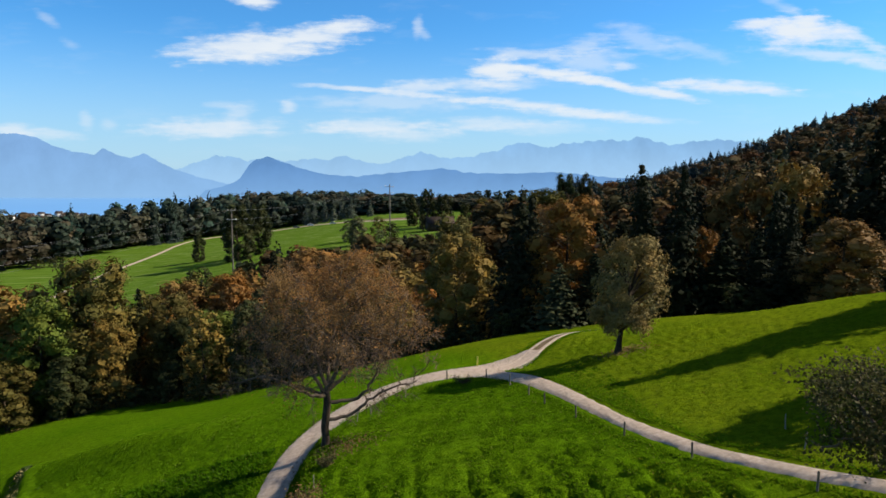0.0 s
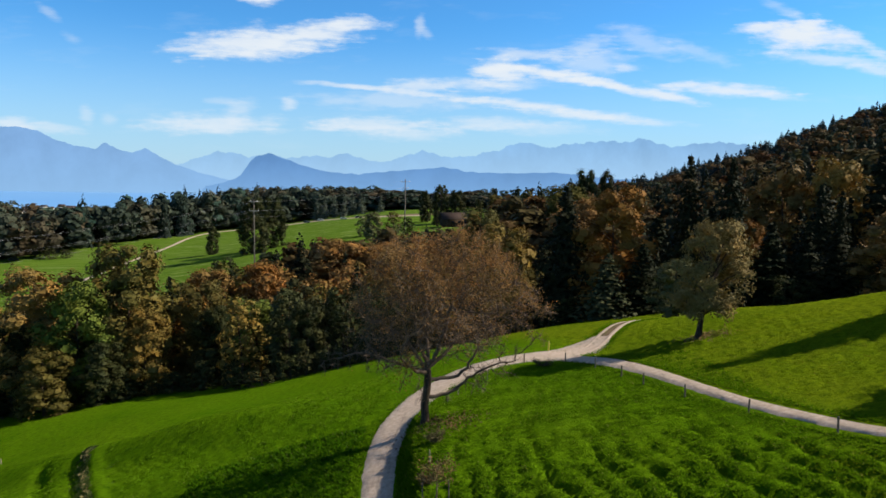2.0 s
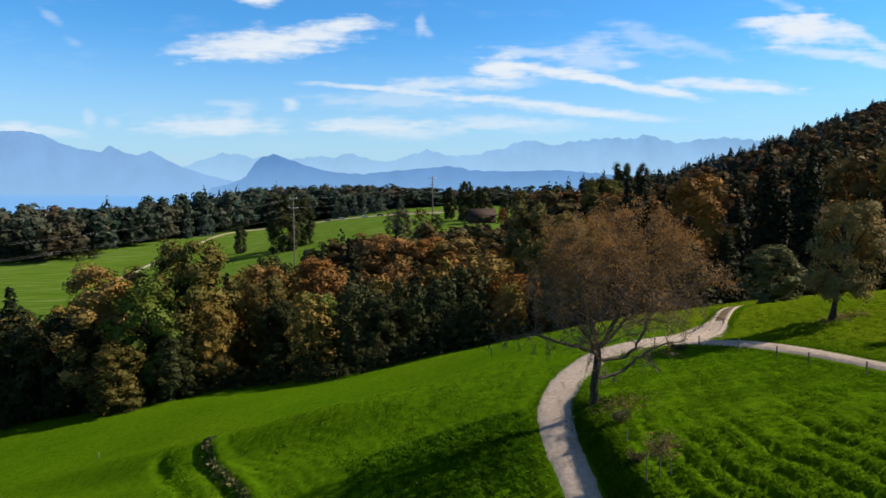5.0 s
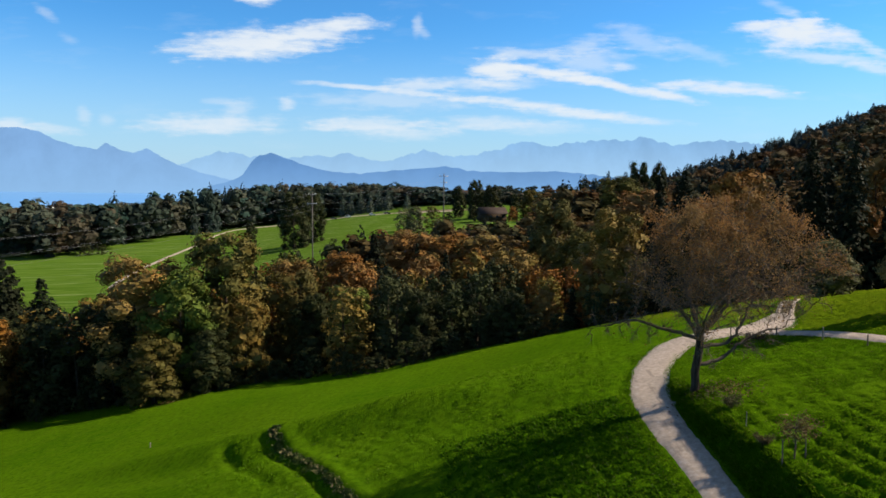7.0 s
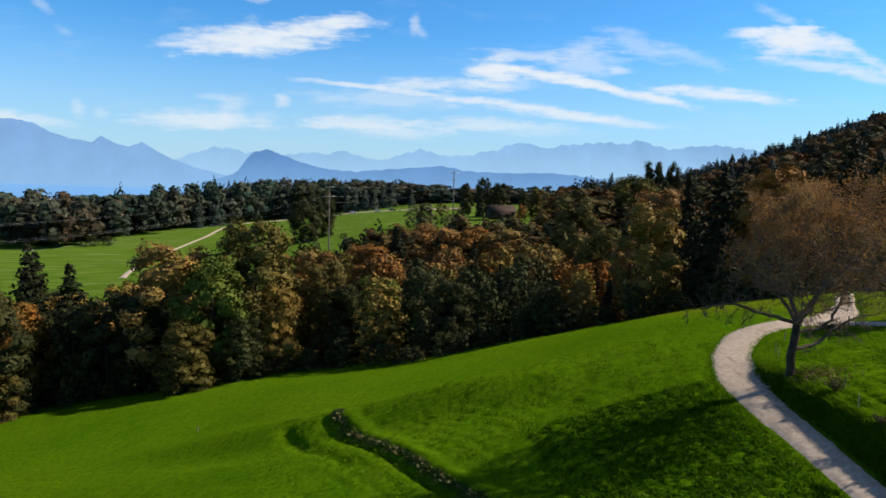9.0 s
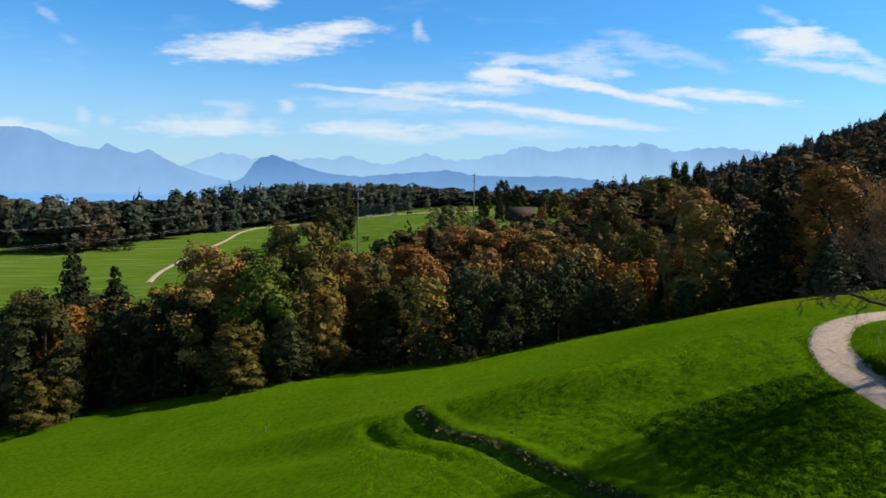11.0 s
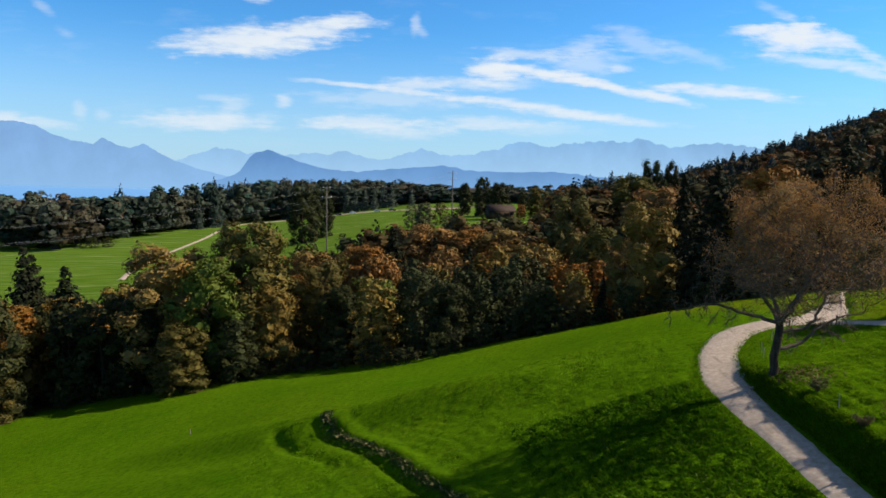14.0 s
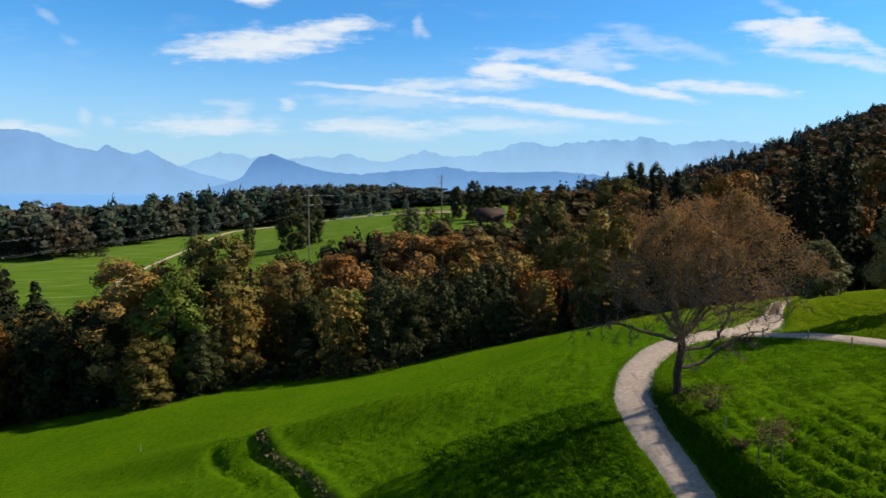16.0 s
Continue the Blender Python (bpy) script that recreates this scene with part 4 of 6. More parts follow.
def plant_woods():
    rng = np.random.default_rng(5)
    for rows in (EDGE_WEST, EDGE_MIDDLE, EDGE_EAST, EDGE_BUSHES):
        for kind, x, y, h, r in rows:
            plant(kind, x, y, max(h, 4.0), r * (1.85 if kind == "s" else 1.38), rng)
    young = plant("s", 18.0, 109, 10.5, 5.4, rng, True, "young grey-green spruce at the edge of the meadow", "young spruces at the edge")
    for c in young.children:
        c.color = (0.052, 0.060, 0.030, 1)
    taken = [(row[1], row[2]) for rows in (EDGE_WEST, EDGE_MIDDLE, EDGE_EAST) for row in rows]
    # undergrowth along the wood's edge, tinted dark for the shade at its foot
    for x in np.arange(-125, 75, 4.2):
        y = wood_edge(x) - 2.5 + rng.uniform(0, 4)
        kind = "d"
        plant(kind, x + rng.uniform(-1.5, 1.5), y, rng.uniform(3, 6.5), rng.uniform(2.2, 3.6), rng, False, "leafy shrub tinted dark for the shade of the wood's edge", "undergrowth")
    # the rest of the wood in the gully and on the hill behind, on a loose grid
    behind = {"b": [], "s": []}
    for gx in np.arange(-135, 270, 8.2):
        for gy in np.arange(112, 330, 8.2):
            x, y = gx + rng.uniform(-3.4, 3.4), gy + rng.uniform(-3.4, 3.4)
            if not in_wood(x, y) or min((x - a)**2 + (y - b)**2 for a, b in taken) < 22:
                continue
            if 4 < x < 31 and y < 160:      # a gap in which the great firs stand free
                continue
            spruce = rng.uniform() < 0.16 + 0.26 * smooth(5, 55, x - 0.05 * y)
            warm = [0.11, 0.17, 0.08, 0.34, 0.18, 0.12] if x < 25 else [0.08, 0.14, 0.10, 0.34, 0.24, 0.10]
            kind = "s" if spruce else rng.choice(list("orydlr"), p=warm)
            # mostly the dark tint here, to put the front's shade into the colour
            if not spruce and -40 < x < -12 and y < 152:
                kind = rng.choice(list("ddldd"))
            elif -12 < x < 14 and (not spruce or y > 175):
                kind, spruce = rng.choice(list("lrlyo")), False
            elif not spruce and -65 < x < 12 and y >= 152:
                kind = rng.choice(list("orryolr"))
            if not spruce and x < -55 and y < wood_edge(x) + 20:      # trees behind the edge take the dark tint to stand for shade
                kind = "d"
            if not spruce and (14 < x < 85 and y < 180 and int(gx + 2 * gy) % 4 or 20 < x < 62 and y < 205):      # dark firs fill the foot of the hill
                kind, spruce = "s", True
            h = rng.uniform(17, 24) if not spruce else rng.uniform(18, 26)
            if x < 15:      # the gully's trees stay below the view of the far pasture
                h = min(h, max(8, -7 + 0.045 * y + rng.uniform(-2, 1.5) + 15 * smooth(-5, 6, x - 0.12 * (y - 140)) - height(x, y)))
            r = h * (0.22 if spruce else 0.34)
            if y < 205 and x < 110:
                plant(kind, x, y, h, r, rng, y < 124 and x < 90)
            else:
                behind["s" if spruce else "b"].append((x, y, h, r * 1.25, "s" if spruce else "b"))
    far_woods("back_woods", "autumn-brown and olive woods behind the wood's edge", 6, behind["b"], (0.082, 0.054, 0.021), 0.6)
    far_woods("back_firs", "dark firs standing in the woods behind the edge", 7, behind["s"], (0.018, 0.024, 0.015), 1.1)


def in_wood(x, y):
    edge = wood_edge(x)
    back = np.interp(x, [-140, -110, -90, -70, -50, -20, 5, 30, 60], [150, 158, 178, 205, 232, 250, 268, 330, 400])
    return edge < y < back


def far_crown(seed, cards, size):
    """A far tree's crown: leaf sprays over a handful of rounded, overlapping boughs."""
    rng = np.random.default_rng(seed)
    p = Parts()
    n = 9
    h = rng.uniform(0.18, 0.86, n)
    a = np.arange(n) * 2.4 + rng.normal(size=n) * 0.4
    out = rng.uniform(0.2, 0.62, n) * np.sin(np.pi * (0.22 + 0.68 * h))
    mid = np.column_stack([np.cos(a) * out * TREE_R, np.sin(a) * out * TREE_R, h * TREE_H])
    mid[0], mid[1] = (0, 0, 0.30 * TREE_H), (0, 0, 0.60 * TREE_H)
    rad = rng.uniform(0.34, 0.52, n)
    k = rng.integers(0, n, cards * 2)
    d = rng.normal(size=(cards * 2, 3))
    d /= np.linalg.norm(d, axis=1)[:, None]
    at = mid[k] + d * rad[k][:, None] * [TREE_R, TREE_R, 6.5] * rng.uniform(0.86, 1.06, (cards * 2, 1))
    inside = np.zeros(cards * 2, bool)
    for m, r in zip(mid, rad):
        inside |= (((at - m) / [TREE_R, TREE_R, 6.5] / r)**2).sum(1) < 0.62
    at, d = at[~inside][:cards], d[~inside][:cards]
    at[:, 2] = np.maximum(at[:, 2], 0.4)
    p.cards(at, d + rng.normal(size=d.shape) * 0.20, size * rng.uniform(0.7, 1.3, len(at)), rng, 0.7, 0.08)
    p.cards(at[::2] - d[::2] * 0.9, d[::2] + rng.normal(size=d[::2].shape) * 0.2, size * 1.35 * rng.uniform(0.8, 1.2, len(at[::2])), rng, 0.8, 0.08)
    return p


def far_fir(seed, cards, size):
    """A far fir: sprays over a ragged cone."""
    rng = np.random.default_rng(seed)
    p = Parts()
    h = 1 - rng.uniform(0.0, 1, cards)**0.66
    a = rng.uniform(0, 6.28, cards)
    r = (1.02 - h)**0.66 * (0.84 + 0.16 * np.sin(h * 40 + rng.uniform(0, 6))) * rng.uniform(0.70, 1.05, cards)
    out = np.column_stack([np.cos(a), np.sin(a), np.zeros(cards)])
    at = out * (r * TREE_R)[:, None] + np.column_stack([np.zeros((cards, 2)), h * TREE_H * 0.96])
    p.cards(at, out + [0, 0, 0.4] + rng.normal(size=(cards, 3)) * 0.25, size * (1.1 - 0.55 * h) * rng.uniform(0.75, 1.25, cards), rng, 0.65, -0.1)
    return p


def far_woods(name, label, seed, spots, tint_of, dense=1):
    """Many far trees as one: each a small crown of sprays, turned and sized anew."""
    rng = np.random.default_rng(seed)
    broad = [np.concatenate(far_crown(200 + k, int(430 * dense), 0.66 / dense**0.5).v) for k in range(4)]
    firs = [np.concatenate(far_fir(210 + k, int(250 * dense), 1.15 / dense**0.5).v) for k in range(3)]
    p, tones = Parts(), []
    for x, y, h, r, kind in spots:
        v = (firs if kind == "s" else broad)[int(rng.integers(3 if kind == "s" else 4))]
        a = rng.uniform(0, 6.28)
        turned = np.column_stack([v[:, 0] * np.cos(a) - v[:, 1] * np.sin(a), v[:, 0] * np.sin(a) + v[:, 1] * np.cos(a), v[:, 2]])
        k = np.arange(len(v) // 4)[:, None] * 4
        p.add(turned * [r / TREE_R, r / TREE_R, h / TREE_H] + [x, y, height(x, y) - 0.3], np.concatenate([k + [0, 1, 2], k + [0, 2, 3]]))
        warm = rng.normal() * 0.16 if kind != "s" else rng.normal() * 0.05
        tones.append(np.tile(np.array([1 + warm, 1 - 0.2 * warm, 1 - 0.5 * warm, 1]) * [*[rng.uniform(0.6, 1.35)] * 3, 1], (len(v), 1)))
    me = p.mesh(name)
    me.color_attributes.new("tone", "FLOAT_COLOR", "POINT").data.foreach_set("color", np.concatenate(tones).astype(np.float32).ravel())
    ob = part(name, me, FAR_LEAVES)
    ob.color = (*tint_of, 1)
    return tagged(ob, label, "woods", kind="stuff")


def make_far_woods():
    rng = np.random.default_rng(9)
    west, ridge, ridge_fir, hill, hill_fir, shore = [], [], [], [], [], []
    for k in range(165):      # wood beyond the far pasture's left end
        x, y = rng.uniform(-380, -203), rng.uniform(334, 500)
        if y > np.interp(x, [-250, -235, -212, -203], [334, 335, 352, 400]):
            h = rng.uniform(-1.5, 3.0) + 0.012 * (y - 400) - height(x, y)
            west.append((x, y, min(h, 28), rng.uniform(8, 12), "s" if rng.uniform() < 0.12 else "b"))
    for k in range(340):      # wood along the crest behind the far pasture
        x = rng.uniform(-240, 60)
        front = np.interp(x, [-240, -212, -200, -189, -169, -150, -110, -60, 0, 60], [390, 392, 408, 446, 488, 507, 514, 520, 505, 480])
        y = front + rng.uniform(0, 1)**1.5 * 80
        fir = rng.uniform() < 0.16
        top = np.interp(x, [-240, -225, -212, -195, -175, -140, -50, -20, 60], [-4, 4, 11, 12.5, 13, 15, 14, 9, 11]) * y / 500
        h = np.clip(top + rng.uniform(-7, 1.0) - height(x, y), 9, 36)
        (ridge_fir if fir else ridge).append((x, y, h * (1.07 if fir else 1), rng.uniform(5.0, 6.5) if fir else rng.uniform(8, 12.5), "s" if fir else "b"))
    for x, y, top in ((40, 820, 18), (52, 830, 19), (30, 812, 15), (64, 826, 15), (14, 560, 16), (20, 575, 14), (75, 800, 14), (90, 790, 15), (105, 780, 15)):
        ridge.append((x, y, top - height(x, y), rng.uniform(6, 9), "b"))
    for k in range(700):      # the wooded hill rising to the right
        y = rng.uniform(330, 930)
        x = rng.uniform(0.09 * y, 0.95 * y)
        if height(x, y) < -20 or (y > 430 and x < 0.17 * y):
            continue
        fir = rng.uniform() < 0.20 + 0.68 * smooth(470, 700, y)
        (hill_fir if fir else hill).append((x, y, rng.triangular(13, 16, 25) if fir else rng.uniform(13, 21), rng.uniform(5.0, 8.0) if fir else rng.uniform(7, 11), "s" if fir else "b"))
    for k in range(110):      # the wooded knoll above the lake
        x, y = -860 + rng.normal() * 130, 1180 + rng.normal() * 80
        shore.append((x, y, rng.uniform(14, 20), rng.uniform(5, 8), "b"))
    # distant wood tints are lifted and blued to paint in the haze
    far_woods("distant_woods", "green and olive woods beyond the far pasture", 1, west[::2], (0.050, 0.062, 0.042), 0.5)
    far_woods("distant_woods", "brown autumn woods beyond the far pasture", 11, west[1::2], (0.068, 0.064, 0.042), 0.5)
    far_woods("distant_woods", "dark green woods along the far crest", 2, [q for k, q in enumerate(ridge) if k % 3], (0.046, 0.058, 0.041), 0.5)
    far_woods("distant_woods", "brown autumn trees in the far crest woods", 12, ridge[::3], (0.063, 0.062, 0.042), 0.5)
    far_woods("distant_firs", "dark firs rising out of the far crest woods", 3, ridge_fir, (0.026, 0.039, 0.030), 1.0)
    far_woods("hill_woods", "autumn-coloured woods climbing the hill", 4, hill, (0.078, 0.053, 0.025), 0.8)
    # bluish tint puts skyline haze into the firs' colour
    far_woods("hill_firs", "dark firs climbing the hill to the skyline", 5, hill_fir, (0.020, 0.034, 0.036), 0.9)
    far_woods("lakeside_woods", "dark woods on the knoll above the lake", 8, shore, (0.0372, 0.0496, 0.0248), 0.2)


def colonise(path, targets, step, reach, near, rng, wander=0.22, rise=0.0):
    """Branches that feel their way towards the targets. path: (place, parent) of the wood that stands already. Gives places and parents."""
    at, mother = [np.array(q, float) for q, _ in path], [m for _, m in path]
    pts = np.array(at)
    gap = np.linalg.norm(targets[:, None] - pts[None], axis=2)
    best, who = gap.min(1), gap.argmin(1)
    alive = np.ones(len(targets), bool)
    for _ in range(140):
        use = alive & (best < reach)
        if not use.any():
            break
        first = len(at)
        for k in np.unique(who[use]):
            pull = targets[use & (who == k)] - at[k]
            d = (pull / (np.linalg.norm(pull, axis=1)[:, None] + 1e-9)).sum(0)
            d = d / (np.linalg.norm(d) + 1e-9) + rng.normal(size=3) * wander + np.array([0, 0, rise])
            at.append(at[k] + d / np.linalg.norm(d) * step)
            mother.append(int(k))
        fresh = np.array(at[first:])
        gap = np.linalg.norm(targets[:, None] - fresh[None], axis=2)
        low = gap.min(1)
        nearer = low < best
        who[nearer], best[nearer] = first + gap.argmin(1)[nearer], low[nearer]
        alive &= best > near
    return np.array(at), np.array(mother)


def limb_radii(mother, tip, power):
    """The pipe rule: a limb is as thick as all that it carries."""
    load = np.zeros(len(mother))
    for k in range(len(mother) - 1, -1, -1):
        if load[k] == 0:
            load[k] = tip**power
        if mother[k] >= 0:
            load[mother[k]] += load[k]
    return load**(1 / power)


def limb_tubes(p, at, mother, rad):
    """Tubes along the limbs: each runs on into its thickest shoot."""
    shoots = {}
    for k, m in enumerate(mother):
        shoots.setdefault(int(m), []).append(k)
    heads = [(-1, k) for k in shoots.get(-1, [])]
    while heads:
        m, k = heads.pop()
        line, thick = ([at[m]], [min(rad[m], rad[k] * 1.25)]) if m >= 0 else ([], [])
        while True:
            line.append(at[k])
            thick.append(rad[k])
            kids = sorted(shoots.get(k, []), key=lambda q: -rad[q])
            if not kids:
                break
            heads.extend((k, q) for q in kids[1:])
            k = kids[0]
        if len(line) > 1:
            p.tube(line, thick, 8 if thick[0] > 0.12 else (5 if thick[0] > 0.03 else 3))


def lone_tree(name, label, seed, x, y, trunk, trunk_r, limbs, crown, count, tint, leaf, per_shoot, keep, low_spread=0.5, step=0.36, tip=0.0095, power=1.95, sprig=0.6, sprigs=4):
    """An old tree standing alone: trunk, gnarled limbs, fine twigs and thin leaves. crown: middle, radii, floor."""
    rng = np.random.default_rng(seed)
    ob = thing(name, label, "tree", at=(x, y, height(x, y) - 0.1))
    line = spline(trunk, 0.3)
    path = [(q, k - 1) for k, q in enumerate(line)]
    extra, stout = [], {}
    for limb in limbs:
        q = spline(limb, step)
        root = int(np.argmin(np.linalg.norm(line - q[0], axis=1)))
        for k, c in enumerate(q[1:]):
            path.append((c + rng.normal(size=3) * 0.05, root if k == 0 else len(path) - 1))
        stout.update({len(path) - len(q) + 1 + k: trunk_r * (0.60 - 0.42 * k / len(q)) for k in range(len(q) - 1)})
        far = q[len(q) // 2:]
        extra.append(np.repeat(far, 6, 0) + rng.normal(size=(6 * len(far), 3)) * low_spread)
    middle, radii, floor = crown
    d = rng.normal(size=(count * 3, 3))
    d /= np.linalg.norm(d, axis=1)[:, None]
    uneven = 0.92 + 0.26 * fractal(d[:, 0] + 0.6 * d[:, 2], d[:, 1] - 0.5 * d[:, 2], 0.9, 3, seed + 1)
    goal = np.array(middle) + d * np.array(radii) * (rng.uniform(0.05, 1, (len(d), 1))**0.42 * uneven[:, None])
    goal = goal[fractal(goal[:, 0] + 0.7 * goal[:, 2], goal[:, 1] - 0.6 * goal[:, 2], 0.75 * radii[0], 2, seed + 3) > -0.22]      # gaps between the boughs
    goal = goal[goal[:, 2] > floor + 0.5 * np.abs(fractal(goal[:, 0], goal[:, 1], 4.0, 2, seed + 2)) * 2][:count]
    at, mother = colonise(path, np.concatenate([goal] + extra), step, 6.0, step * 1.3, rng)
    rad = limb_radii(mother, tip, power)
    for k, least in stout.items():
        rad[k] = max(rad[k], least)
    n = len(line)
    rad[:n] = np.maximum(rad[:n], trunk_r * np.linspace(1.0, 0.72, n)) + trunk_r * 0.55 * np.exp(-np.arange(n) * 0.3 / 0.28)
    stem = Parts()
    stem.tube(line, rad[:n], 12)
    part("trunk", stem.mesh("trunk", True), BARK, ob)
    boughs = Parts()
    limb_tubes(boughs, at, mother, np.where(np.arange(len(mother)) < n, rad * 0.9, rad))
    fine = np.where((rad < tip * 2.4) & (np.arange(len(rad)) >= n))[0]
    ways = at[fine] - at[mother[fine]]
    ways /= np.linalg.norm(ways, axis=1)[:, None] + 1e-9
    q, w = np.repeat(at[fine], sprigs, 0), np.repeat(ways, sprigs, 0)
    q = q - w * rng.uniform(0, step, (len(q), 1))
    w = w + rng.normal(size=w.shape) * 0.75
    w *= (rng.uniform(0.35, 1.0, len(w)) * sprig / np.linalg.norm(w, axis=1))[:, None]
    across = np.cross(w, rng.normal(size=w.shape))
    across *= sprig * 0.013 / (np.linalg.norm(across, axis=1)[:, None] + 1e-9)
    boughs.add(np.stack([q - across, q + across, q + w], 1).reshape(-1, 3), np.arange(3 * len(q)).reshape(-1, 3))
    part("branchwork", boughs.mesh("branchwork", True), TWIGS, ob)
    much = np.array([keep(c) for c in at[fine]]) * (0.35 + 1.2 * np.clip(0.5 + fractal(at[fine][:, 0], at[fine][:, 1] + 0.7 * at[fine][:, 2], 2.6, 2, 15), 0, 1))
    number = rng.poisson(per_shoot * much)
    q = np.repeat(at[fine], number, 0) + rng.normal(size=(number.sum(), 3)) * 0.27
    leaves = Parts()
    leaves.cards(q, np.repeat(ways, number, 0) * 0.4 + rng.normal(size=q.shape) * 0.6 + [0.1, 0, 0.5], leaf * rng.uniform(0.6, 1.35, len(q)), rng)
    part("leaves", leaves.mesh("leaves"), THIN_LEAVES, ob).color = (*tint, 1)
    return ob


def dense_tree(name, label, seed, x, y, h, r, trunk_h, trunk_r, tint, clusters, cards, leaf, group="", lean=0.3):
    """A fruit tree with a close crown: trunk, limbs, leaves."""
    rng = np.random.default_rng(seed)
    ob = thing(name, label, "tree", group, (x, y, height(x, y) - 0.1))
    stem, crown = Parts(), Parts()
    t = np.linspace(0, 1, 8)
    line = np.column_stack([0.25 * np.sin(2.2 * t) + 0.6 * lean * t**2, 0.12 * np.sin(3 * t), t * (trunk_h + 0.42 * (h - trunk_h))])
    stem.tube(line, trunk_r * (1 - 0.6 * t + 0.5 * np.exp(-t * 16)), 10)
    part("trunk", stem.mesh("trunk", True), BARK, ob)
    lumps = rng.uniform(0.74, 1.1, (4, 8))
    for k in range(clusters):
        tt = rng.uniform(0, 1)
        reach = math.sin(math.pi * (0.16 + 0.76 * tt))**0.55
        a = rng.uniform(0, 6.28)
        out = r * reach * lumps[min(3, int(tt * 4)), int(a / 0.7854) % 8] * rng.uniform(0.25, 1)**0.5 * 0.86
        c = np.array([np.cos(a) * out + lean * (0.35 + 0.65 * tt), np.sin(a) * out, trunk_h + (h - trunk_h) * (0.02 + 0.92 * tt)])
        if k % 6 == 0:
            i = np.clip(c[2] / line[-1, 2] - 0.35, 0.35, 0.95)
            s = np.array([np.interp(i, t, line[:, j]) for j in range(3)])
            limb = Parts()
            limb.tube([s, (s * 0.45 + c * 0.55) + [0, 0, 0.25], c], trunk_r * np.array([0.42, 0.25, 0.06]), 6)
            part("limb", limb.mesh("limb", True), BARK, ob)
        d = rng.normal(size=(cards, 3))
        d /= np.linalg.norm(d, axis=1)[:, None]
        rc = r * rng.uniform(0.10, 0.22)
        at = c + d * rng.uniform(0.3, 1.1, (cards, 1)) * rc * [1, 1, 0.8] - [0, 0, 1] * rng.exponential(0.12, (cards, 1))
        crown.cards(at, d * 0.6 + np.array([np.cos(a), np.sin(a), 0.5]) + rng.normal(size=(cards, 3)) * 0.45, leaf * rng.uniform(0.6, 1.35, cards), rng, 0.5)
    c = part("crown", crown.mesh("crown"), LEAVES, ob)
    c.color = (*tint, 1)
    return ob


